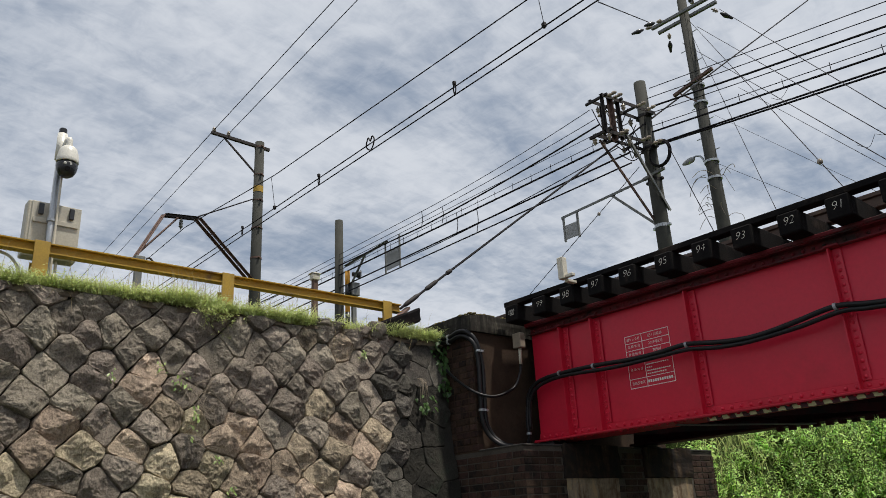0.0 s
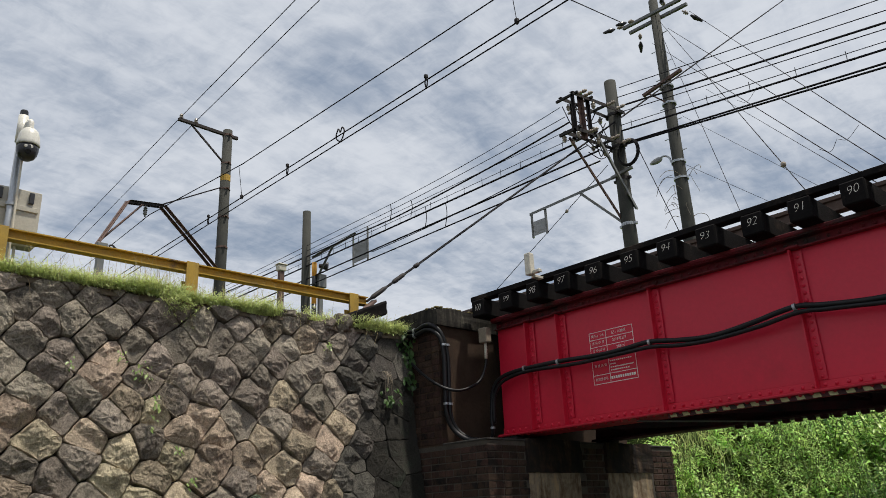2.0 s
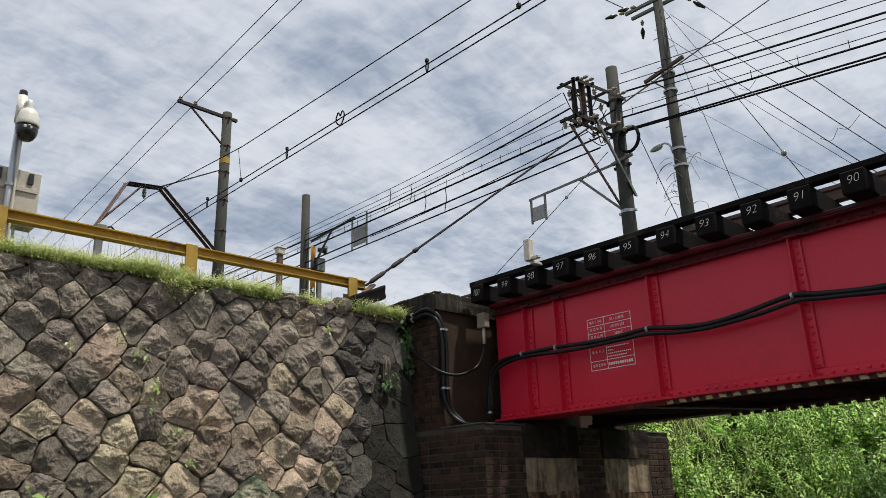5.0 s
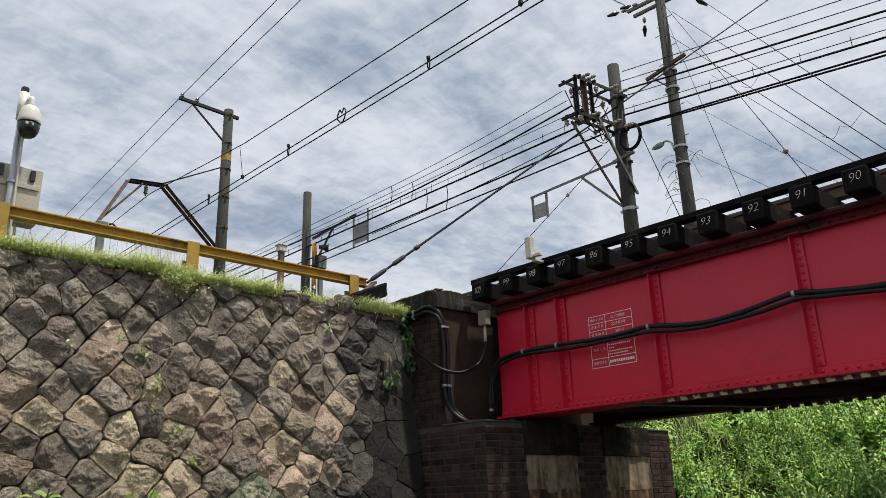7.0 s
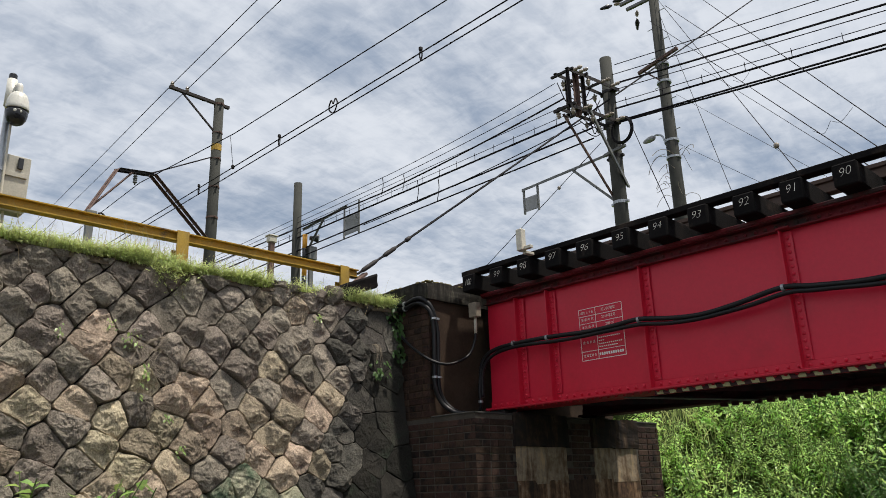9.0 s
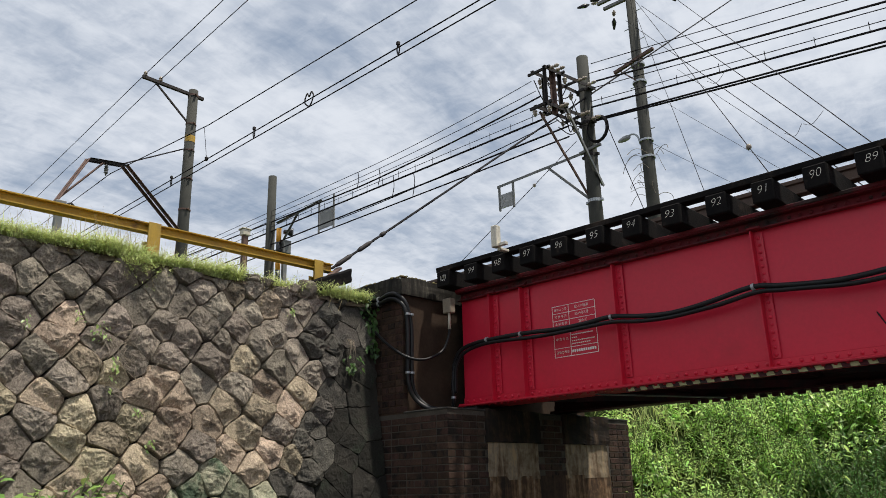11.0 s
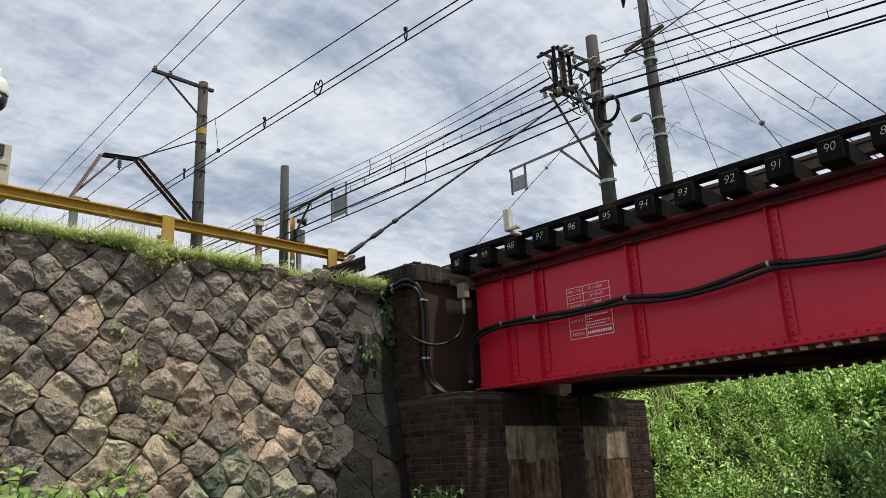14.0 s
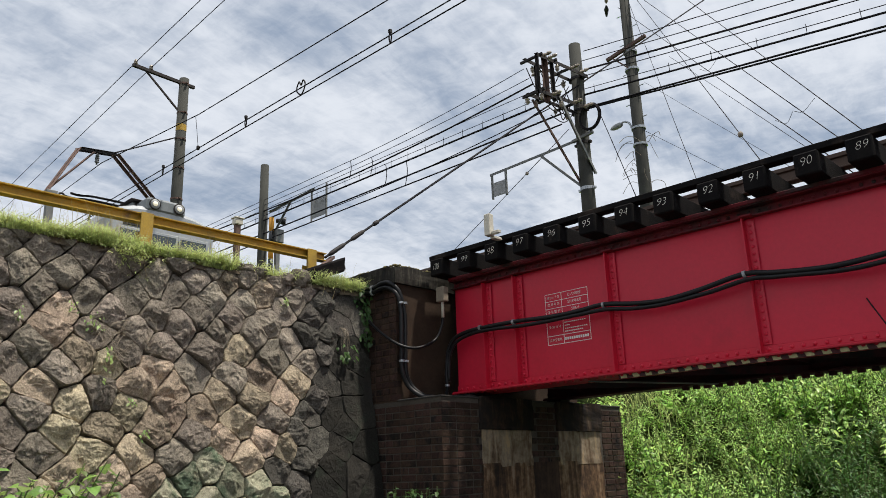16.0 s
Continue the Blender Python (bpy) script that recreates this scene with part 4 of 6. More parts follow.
def C(dx, dy, z):
    return (dx, dy, z - 3.6)


def K(dx, y, z):
    return (dx, y - PC[1], z - 3.6)


# the arms reach from the pole towards the track, one on each side of it
ARMS = ((0.15, 9.47, 8.53, 11.08, 8.70), (-0.15, 9.53, 8.57, 11.02, 8.69), (0.15, 9.45, 7.82, 10.98, 8.00), (-0.15, 9.56, 7.90, 10.98, 8.03))
for dx, y0, z0, y1, z1 in ARMS:
    part("cross_arm", angle_bar(K(dx, y0, z0), K(dx, y1, z1), 0.065, t=0.012), M_darkiron, pc)
for y, dx, z0, z1, m, w in ((9.49, 0.15, 7.80, 8.54, M_darkiron, 0.045), (9.72, 0.15, 7.72, 8.58, M_rustiron, 0.075), (9.98, 0.12, 7.84, 8.62, M_darkiron, 0.05), (9.86, -0.15, 7.88, 8.62, M_darkiron, 0.04)):
    part("upright", angle_bar(K(dx, y, z0), K(dx, y, z1), w, up=(0, 1, 0)), m, pc)
for y, z in ((9.54, 8.55), (9.98, 8.61), (10.5, 8.66), (9.54, 7.87), (10.0, 7.93), (10.6, 7.99)):
    part("tie", beam(K(-0.24, y, z), K(0.24, y, z), 0.04, 0.04), M_darkiron, pc)
part("arm_strut", angle_bar(K(-0.17, 9.70, 7.86), K(-0.1, 10.96, 6.55), 0.05), M_rustiron, pc)
part("arm_strut", angle_bar(K(0.17, 9.95, 8.0), K(0.12, 11.12, 6.74), 0.06), M_greyiron, pc)
part("side_bracket", beam(C(-0.15, -0.12, 7.4), C(0.3, -0.12, 7.46), 0.06, 0.05), M_greyiron, pc)
ri = random.Random(3)
# pin insulators above and below the arms, and strain insulators that pull along the wires
for dx, y0, z0, y1, z1 in ARMS:
    for y in (9.56, 9.78, 10.1, 10.42, 10.74):
        if ri.random() < 0.22:
            continue
        z = z0 + (z1 - z0) * (y - y0) / (y1 - y0)
        y += ri.uniform(-0.05, 0.05)
        side = 1 if z > 8.3 and dx > 0 and ri.random() < 0.35 else -1
        if ri.random() < 0.6:
            insulator(pc, K(dx * 1.15, y, z + 0.06 * side), ri.uniform(0.8, 0.95), (0, 0, side))
        else:
            way = -1 if dx < 0 else 1
            for k in range(2):
                insulator(pc, K(dx + way * (0.09 + 0.09 * k), y, z - 0.02), 0.72, (way, 0, -0.12))
for k in range(3):
    ring = [C(0.29 + (0.20 + 0.012 * k) * math.cos(a), -0.18 + 0.012 * k, 7.75 + (0.24 + 0.01 * k) * math.sin(a)) for a in np.linspace(0, 2 * math.pi, 28)]
    part("cable_coil", tube(ring, 0.016, 8), M_wire, pc, "coiled spare black cable", smooth=True)
for k in range(16):
    p = [K(ri.uniform(-0.3, 0.3), ri.uniform(9.6, 10.9), ri.uniform(7.8, 8.6)) for _ in range(2)]
    mid = (Vector(p[0]) + Vector(p[1])) / 2 - Vector((0, 0, 0.22))
    part("jumper_lead", tube(smooth_path([p[0], mid, p[1]], 6), 0.009, 6), M_wire, pc)

# street lamp pole behind
PD = (-7.88, 14.0)
pd = concrete_pole(PD[0], PD[1], 0.0, 13.0, 0.185, 0.105, "tall concrete pole with a street lamp and dead creepers", lean=(0.02, 0))


def D(dx, dy, z):
    return (PD_AT(z) + dx, dy, z)


def PD_AT(z):
    return 0.02 * z / 13.0


for dy in (-0.14, 0.14):
    part("cross_arm", beam(D(-0.80, dy, 12.60), D(0.75, dy, 12.55), 0.07, 0.07), M_greyiron, pd)
part("lower_arm", beam(D(-0.52, -0.16, 10.60), D(0.5, -0.16, 10.80), 0.07, 0.07), M_rustiron, pd)
part("arm_tie", beam(D(-0.4, -0.16, 10.62), D(0.0, -0.15, 10.2), 0.03, 0.03), M_rustiron, pd)
for dx, dy in ((-0.75, -0.3), (-0.45, -0.3), (0.4, -0.3), (0.7, -0.3), (-0.65, 0.35), (0.55, 0.35)):
    insulator(pd, D(dx, dy, 12.55), 1.0, (dx, -1 if dy < 0 else 1, -0.5), M_porc)
    a = Vector(D(dx, dy, 12.55)); w = Vector((dx, -1 if dy < 0 else 1, -0.5)).normalized()
    part("strain_sleeve", tube([a + w * 0.18, a + w * 0.3, a + w * 0.5], 0.05, 8, radii=[0.02, 0.06, 0.025]), M_black, pd, smooth=True)
for k in range(9):
    z = 9.0 + 0.38 * k
    s = -1 if k % 2 else 1
    part("step_bolt", tube([D(s * 0.1, 0, z), D(s * 0.24, 0, z)], 0.011, 6), M_steel, pd)
for z in (8.35, 8.75, 10.2, 10.65):
    b = lathe([(0.15, z - 0.025), (0.16, z - 0.025), (0.16, z + 0.025), (0.15, z + 0.025)], (PD_AT(z), 0, 0), 16)
    part("band", b, M_steel, pd)
part("lamp_arm", tube(smooth_path([D(-0.12, -0.05, 8.70), D(-0.18, -0.05, 8.92), D(-0.30, -0.06, 9.0), D(-0.42, -0.06, 8.98)], 6), 0.022, 8), M_steel, pd, smooth=True)
part("lamp_head", lathe([(0.02, -0.16), (0.05, -0.1), (0.068, 0.0), (0.062, 0.1), (0.03, 0.15)], D(-0.50, -0.06, 8.95), 12, (1, 0, 0.12)), M_plate, pd, "oval street lamp head", smooth=True)
for k in range(16):
    z = ri.uniform(7.4, 8.6)
    a = ri.uniform(0, 6.28)
    p0 = Vector(D(0.17 * math.cos(a), 0.17 * math.sin(a), z))
    d = Vector((ri.uniform(-1, 1), ri.uniform(-1, 0.3), ri.uniform(-0.6, 0.5)))
    pts = smooth_path([p0, p0 + d * 0.18 + Vector((0, 0, 0.06)), p0 + d * 0.36, p0 + d * 0.5 - Vector((ri.uniform(-0.1, 0.1), 0, 0.16))], 4)
    part("dead_creeper", tube(pts, 0.006, 4), M_root, pd)
tagged(part("pole_transformer", lathe([(0.15, 6.85), (0.19, 6.87), (0.19, 7.2), (0.1, 7.26)], (PD[0] + 0.28, PD[1] + 0.1, 0), 16), M_plate, pd), "round grey meter case")


# ---- wires ----
def wire(a, b, r, sag=0.0, label="thin black overhead wire", group="overhead wires"):
    a, b = Vector(a), Vector(b)
    n = 14
    pts = [a.lerp(b, i / n) - Vector((0, 0, sag * 4 * (i / n) * (1 - i / n))) for i in range(n + 1)]
    ob = part("overhead_wire", tube(pts, r, 6), M_wire, None, smooth=True)
    return tagged(ob, label, "wire", group)


def bundle(a, b, r, sag, label, drops, dl=0.12):
    """A messenger wire with a cable slung under it on hangers."""
    a, b = Vector(a), Vector(b)
    t = thing("slung_cable", label, "cable", group="slung cables")

    def at(u):
        return a.lerp(b, u) - Vector((0, 0, sag * 4 * u * (1 - u)))

    n = 16
    part("messenger", tube([at(i / n) for i in range(n + 1)], 0.007, 6), M_wire, t)
    part("cable", tube([at(i / n) - Vector((0, 0, dl)) for i in range(n + 1)], r, 8), M_wire, t, smooth=True)
    for k in range(drops):
        u = (k + 0.5) / drops
        part("hanger", tube([at(u) + Vector((0, 0, 0.05)), at(u) - Vector((0, 0, dl + r))], 0.006, 5), M_wire, t)
    return t


FARX = -46.0
# wires on the mast's cross-arm
wire((-20, 7.88, 13.12), (30, 7.88, 17.07), 0.011); wire((-20, 8.34, 13.12), (30, 8.34, 16.95), 0.011)
wire((-20, 7.88, 13.12), (-45, 10.9, 15.68), 0.011); wire((-20, 8.34, 13.12), (-45, 11.68, 15.82), 0.011)
# overhead line: messenger and contact wires
wire((-18.7, 6.7, 9.28), (-14.92, 7.25, 9.43), 0.012, 0, "messenger wire of the overhead line")
wire((-14.92, 7.25, 9.43), (30, 7.25, 8.35), 0.012, 0, "messenger wire of the overhead line")
wire((-18.7, 6.7, 9.28), (-40, 11.6, 14.3), 0.012, 0, "messenger wire of the overhead line")
for dz in (0.0, -0.155):
    wire((FARX, 7.25, 8.62 + dz), (30, 7.25, 8.54 + dz), 0.0125, 0, "grooved copper contact wire over the track")
for x, loop in ((-16.5, 0), (-13.0, 0), (-11.13, 1), (-8.66, 0), (-4.0, 0)):
    t = thing("wire_clamp", "small clamp joining the two contact wires", "clamp", (x, 7.25, 8.54), group="contact wire clamps")
    if loop:
        pts = smooth_path([(-0.13, 0, 0.10), (-0.06, 0, 0.19), (0, 0, 0.10), (0.07, 0, 0.18), (0.13, 0, 0.06), (0.02, 0, -0.10), (-0.12, 0, 0.0), (-0.13, 0, 0.10)], 5)
        part("loop", tube(pts, 0.014, 6), M_darkiron, t, smooth=True)
    else:
        part("link", tube(smooth_path([(0.0, 0, 0.12), (0.03, 0, 0.0), (0.0, 0, -0.12)], 4), 0.012, 6), M_darkiron, t)
        part("link", tube(smooth_path([(0.0, 0, 0.12), (-0.03, 0, 0.0), (0.0, 0, -0.12)], 4), 0.012, 6), M_darkiron, t)
        part("clip", lathe([(0.02, 0.08), (0.035, 0.09), (0.035, 0.14), (0.02, 0.15)], n=8), M_darkiron, t)
for x in (-14.9, -6.6):
    t = thing("dropper", "thin dropper from messenger to contact wire", "dropper", (x, 7.25, 8.6), group="droppers")
    part("rod", tube([(0, -0.1, 0.72), (0, 0, 0.02)], 0.006, 5), M_wire, t)
    part("clip", lathe([(0.02, -0.05), (0.04, -0.02), (0.04, 0.03), (0.02, 0.05)], n=8), M_darkiron, t)
# along the far side of the track, through the crowded pole
RX = 12.0


def right_end(x0, z0, x1, z1):
    return (RX, PC[1], z0 + (z1 - z0) / (x1 - x0) * (RX - x0))


for (x0, z0, x1, z1, r) in ((-7.28, 9.21, -3.15, 8.61, 0.008), (-7.37, 9.03, -3.2, 8.41, 0.008), (-7.27, 8.69, -3.27, 8.12, 0.008)):
    wire((x0, 11, z0), right_end(x0, z0, x1, z1), r)
wire((-7.3, 11, 8.82), right_end(-7.3, 8.82, -3.24, 8.22), 0.018, 0, "thick black overhead cable")
bundle((-7.5, 11, 8.45), right_end(-7.5, 8.45, -3.31, 7.92), 0.018, 0, "thick black cable slung under a messenger wire", 26)
for k in range(2):
    wire((-7.3, 11, 8.04 - 0.03 * k), (RX, 11 + 0.1 * k, right_end(-7.29, 8.03, -3.39, 7.58)[2] - 0.12 * k), 0.017, 0, "thick black overhead cable")
LX = -38.0
wire((-8.7, 11, 9.42), (-14.0, 11, 9.13), 0.008, 0.06); wire((-14.0, 11, 9.13), (LX, 11, 9.1), 0.008)
wire((-8.6, 11, 9.16), (-14.5, 11, 8.96), 0.008, 0.04); wire((-14.5, 11, 8.96), (LX, 11, 9.02), 0.008)
wire((-8.5, 11, 9.0), (-14.2, 11, 8.72), 0.019, 0.05, "thick black overhead cable"); wire((-14.2, 11, 8.72), (LX, 11, 9.2), 0.019, 0, "thick black overhead cable")
wire((-8.4, 11.1, 8.9), (LX, 11.1, 8.9), 0.007)
bundle((-8.45, 11, 8.62), (LX, 11, 8.72), 0.021, 0, "thick black cable slung under a messenger wire", 52, 0.14)
wire((-7.9, 11, 8.12), (LX, 11, 8.12), 0.019, 0, "thick black overhead cable"); wire((-7.9, 11, 7.9), (LX, 11, 7.92), 0.016, 0, "black overhead telephone cable")
wire((-8.1, 10.95, 8.3), (-15, 11, 8.08), 0.010, 0.08)
for x, za, zb in ((-13.4, 8.95, 8.55), (-14.2, 9.12, 8.68), (-12.9, 8.62, 8.08), (-12.2, 8.5, 7.92)):
    tagged(part("jumper", tube(smooth_path([(x, 11, za), (x + 0.05, 10.98, (za + zb) / 2), (x - 0.04, 11, zb)], 4), 0.010, 5), M_wire), "short dangling jumper between cables", "jumper", "jumpers")
# stay wire from the wall end up past the lamp pole
sa, sb = Vector((-7.60, 5.12, 4.13)), Vector((-7.32, 13.84, 10.71))
st = thing("stay_wire", "black stay wire with links running up from the wall", "stay wire")
part("strand", tube([sa, sa.lerp(sb, 0.5), sb.lerp(sa, -2.0)], 0.016, 6), M_wire, st)
u = (sb - sa).normalized()
for d, l in ((0.05, 0.35), (0.48, 0.30), (0.95, 0.12)):
    part("link", tube([sa + u * d, sa + u * (d + l * 0.2), sa + u * (d + l * 0.8), sa + u * (d + l)], 0.02, 8, radii=[0.012, 0.03, 0.028, 0.012]), M_darkiron, st, smooth=True)
# lamp pole's wires
for a, b in (((-6.88, 13.7, 12.01), (-2.44, 8.0, 5.13)), ((-7.45, 13.7, 11.88), (-2.50, 8.0, 4.87)), ((-7.98, 13.9, 11.84), (-2.77, 8.0, 4.89)), ((-6.05, 12.0, 8.97), (-2.85, 8.0, 4.89)),
             ((-7.80, 14.0, 12.44), (-3.34, 8.0, 4.88)), ((-7.82, 14.0, 12.22), (-4.98, 10.0, 5.67)), ((-7.61, 14.0, 9.80), (-4.19, 11.0, 6.06))):
    a, b = Vector(a), Vector(b)
    wire(a, a.lerp(b, 1.5), 0.0035 if a.z < 10 else 0.0055)
# curled ties between those wires
for ends in (((-2.84, 8.7, 5.71), (-2.99, 8.7, 5.59), (-3.09, 8.7, 5.63)), ((-3.1, 8.7, 5.64), (-3.2, 8.7, 5.51), (-3.32, 8.7, 5.59)), ((-3.89, 8.7, 6.72), (-4.05, 8.7, 6.58), (-4.17, 8.7, 6.65))):
    tagged(part("wire_tie", tube(smooth_path(ends, 6), 0.003, 5), M_wire), "thin curled tie between two wires", "wire tie", "wire ties")
wire((-7.17, 11.2, 7.91), (-6.55, 12.0, 4.8), 0.008); wire((-7.75, 14, 8.67), (-5.2, 14, 6.41), 0.0045)
wire((-8.59, 13.7, 12.67), (-6.78, 9.0, 9.95), 0.010)
wire((-7.75, 11.0, 7.75), (-11.6, 11.0, 5.6), 0.007, 0, "thin stay wire with a small ball insulator")


def wire_ball(at, r):
    t = thing("wire_ball", "small pale ball insulator on a thin wire", "insulator", at, group="ball insulators")
    part("ball", lathe([(r * 0.4, -r), (r * 0.85, -r * 0.6), (r, 0), (r * 0.85, r * 0.6), (r * 0.4, r)], n=12), M_porc, t, smooth=True)


wire_ball((-8.80, 11.0, 7.16), 0.035)
wire_ball(Vector((-7.80, 14.0, 12.44)).lerp(Vector((-3.34, 8.0, 4.88)), 0.925), 0.035)


# ---- train ----
train = thing("train", "silver commuter train with two lit roof headlights", "train", (-16.2, 7.25, 4.205))
HW = 1.30


def train_section(x, inset, drop):
    """Body outline across the train at x."""
    w = HW - inset
    pts = [(-w, 0.25), (-w, 2.88)]
    for k in range(1, 10):
        a = math.pi * k / 10
        pts.append((-math.cos(a) * (w - 0.02) if k not in (0,) else -w, 2.88 + math.sin(a) ** 0.8 * (0.50 - drop)))
    pts += [(w, 2.88), (w, 0.25)]
    return [(x, y, z) for y, z in pts]


def loft(secs, cap=True):
    b = bmesh.new()
    R = [[b.verts.new(p) for p in s] for s in secs]
    for p, q in zip(R, R[1:]):
        for k in range(len(p) - 1):
            b.faces.new((p[k], p[k + 1], q[k + 1], q[k]))
        b.faces.new((p[-1], p[0], q[0], q[-1]))
    if cap:
        b.faces.new(R[0]); b.faces.new(R[-1][::-1])
    bmesh.ops.recalc_face_normals(b, faces=b.faces[:])
    return b


body = part("body", loft([train_section(0.0, 0.12, 0.16), train_section(-0.10, 0.04, 0.05), train_section(-0.4, 0.0, 0.0), train_section(-20, 0, 0)]), M_silver, train)
for y0, y1 in ((-1.02, -0.38), (-0.28, 0.28), (0.38, 1.02)):
    fr = part("front_window", box((0.0, y0 - 0.05, 1.80), (0.028, y1 + 0.05, 2.72), 0.012), M_silver, body)
    part("pane", box((0.026, y0, 1.86), (0.034, y1, 2.66), 0.003), M_glass, fr)
part("destination_sign", box((0.0, -0.95, 2.76), (0.03, -0.3, 2.87), 0.008), M_black, body)
part("door_seam", box((0.03, 0.33, 0.4), (0.04, 0.35, 2.6)), M_black, body)
lb = part("headlight_housing", box((-0.45, -0.47, 3.185), (0.035, 0.47, 3.515), 0.06), M_roofgrey, train, "grey roof headlight housing")
for y in (-0.29, 0.29):
    part("lamp_rim", lathe([(0.112, 0), (0.134, 0.0), (0.134, 0.03), (0.112, 0.035)], (0.03, y, 3.355), 20, (1, 0, 0)), M_darkiron, lb)
    part("reflector", lathe([(0.112, 0), (0.110, 0.03), (0.06, 0.036)], (0.036, y, 3.355), 20, (1, 0, 0)), M_plate, lb, smooth=True)
    part("headlight", lathe([(0.06, 0.03), (0.05, 0.055), (0.02, 0.065)], (0.034, y, 3.355), 20, (1, 0, 0)), M_glow, lb, "lit yellow-white headlight", smooth=True)
vent = part("roof_unit", box((-1.55, -0.52, 3.2), (-0.62, 0.30, 3.55), 0.03), M_roofgrey, train, "grey louvred roof ventilator")
part("vent_lid", box((-1.62, -0.60, 3.552), (-0.50, 0.38, 3.59), 0.015), M_darkiron, vent)
for k in range(7):
    part("louvre", box((-0.625, -0.46 + 0.10 * k, 3.26), (-0.605, -0.40 + 0.10 * k, 3.52), 0.004), M_darkiron, vent)
part("air_conditioner", box((-7.5, -0.8, 3.2), (-4.2, 0.8, 3.62), 0.08), M_roofgrey, train)
pg = part("pantograph", box((-3.6, -0.6, 3.42), (-2.2, 0.6, 3.48), 0.01), M_sleeper, train, "raised black pantograph")
for y in (-0.5, 0.5):
    part("lower_arm", beam((-2.3, y, 3.48), (-3.5, y * 0.7, 3.86), 0.05, 0.05), M_sleeper, pg)
    part("upper_arm", beam((-3.5, y * 0.7, 3.86), (-2.9, y, 4.20), 0.04, 0.04), M_sleeper, pg)
for x in (-3.05, -2.75):
    part("contact_shoe", tube(smooth_path([(x, -1.12, 4.20), (x, -0.9, 4.19), (x, -0.5, 4.24), (x, 0.5, 4.24), (x, 0.9, 4.19), (x, 1.12, 4.20)], 4), 0.032, 6), M_sleeper, pg)
for s in (-1, 1):
    for k in range(6):
        x = -1.6 - 3.1 * k
        w = part("side_window", box((x - 0.85, s * (HW + 0.004) - 0.012, 1.65), (x, s * (HW + 0.004) + 0.012, 2.45), 0.006), M_black, body)
        part("pane", box((x - 0.80, s * (HW + 0.012) - 0.01, 1.70), (x - 0.05, s * (HW + 0.012) + 0.01, 2.40), 0.002), M_glass, w)
part("underframe", box((-19.8, -1.1, -0.1), (-0.3, 1.1, 0.28), 0.03), M_darkiron, train)
for x in (-2.2, -4.2, -15.6, -17.6):
    for s in (-1, 1):
        part("wheel", lathe([(0.40, -0.05), (0.42, -0.04), (0.42, 0.05), (0.2, 0.06)], (x, s * 0.57, 0.42), 20, (0, s, 0)), M_railsteel, train)


# ---- stone wall ----
wall_back = bmesh.new()
vs = [wall_back.verts.new(p) for p in ((wall_x(0) - 0.045, -14, 0), (wall_x(0) - 0.045, 5.62, 0), (wall_x(WALL_TOP) - 0.045, 5.62, WALL_TOP - 0.02), (wall_x(WALL_TOP) - 0.045, -14, WALL_TOP - 0.02),
                                       (-8.2, -14, 0), (-8.2, 5.62, 0), (-8.2, 5.62, WALL_TOP - 0.02), (-8.2, -14, WALL_TOP - 0.02))]
for f in ((0, 1, 2, 3), (7, 6, 5, 4), (3, 2, 6, 7), (1, 0, 4, 5), (2, 1, 5, 6), (0, 3, 7, 4)):
    wall_back.faces.new([vs[i] for i in f])
stone_wall = tagged(part("stone_wall", wall_back, M_joint), "dry-laid retaining wall of rough brown diamond-set stones", "stone wall", kind="structure")


def c_smooth(p):
    return p[0] > 5.0 - 0.3 * (3.07 - p[1])


def stone_cells(y0, y1, z0, z1, seed):
    """Diamond lattice of points, shaken, and the cell of each."""
    r = random.Random(seed)
    pts = []
    # courses run down to the right and up to the right; stones shrink a little towards the bridge
    for i in range(-110, 60):
        for j in range(-90, 60):
            y, z = y0 + 0.275 * i + 0.20 * j, z0 - 0.180 * i + 0.185 * j
            if not (y0 - 0.8 < y < y1 + 1.6 and z0 - 0.7 < z < z1 + 0.7):
                continue
            y -= 0.16 * max(y - 0.5, 0)
            if c_smooth((y, z)) and z < 3.3 and r.random() < 0.5:
                continue
            w = Vector((noise.noise((y * 0.8, z * 0.8, 1)), noise.noise((y * 0.8, z * 0.8, 9)), 0)) * 0.2
            pts.append((y + w.x + r.uniform(-0.06, 0.06), z + w.y * 0.7 + r.uniform(-0.055, 0.055)))
    P = np.array(pts)
    cells = []
    for i, p in enumerate(P):
        if not (y0 - 0.05 < p[0] < y1 and z0 - 0.1 < p[1] < z1 + 0.12):
            continue
        poly = [np.array(q) for q in ((p[0] - 0.5, p[1] - 0.5), (p[0] + 0.5, p[1] - 0.5), (p[0] + 0.5, p[1] + 0.5), (p[0] - 0.5, p[1] + 0.5))]
        d = np.hypot(*(P - p).T)
        for j in np.argsort(d)[1:14]:
            poly = clip_poly(poly, (P[j] + p) / 2, P[j] - p)
        for o, n in (((0, z1), (0, 1)), ((0, z0), (0, -1)), ((y1, 0), (1, 0))):
            poly = clip_poly(poly, np.array(o), np.array(n))
        if len(poly) >= 3:
            cells.append((p, poly))
    return cells


def clip_poly(poly, o, n):
    out = []
    for k in range(len(poly)):
        a, b = poly[k], poly[(k + 1) % len(poly)]
        da, db = np.dot(a - o, n), np.dot(b - o, n)
        if da <= 0:
            out.append(a)
        if da * db < 0:
            out.append(a + (b - a) * da / (da - db))
    return out


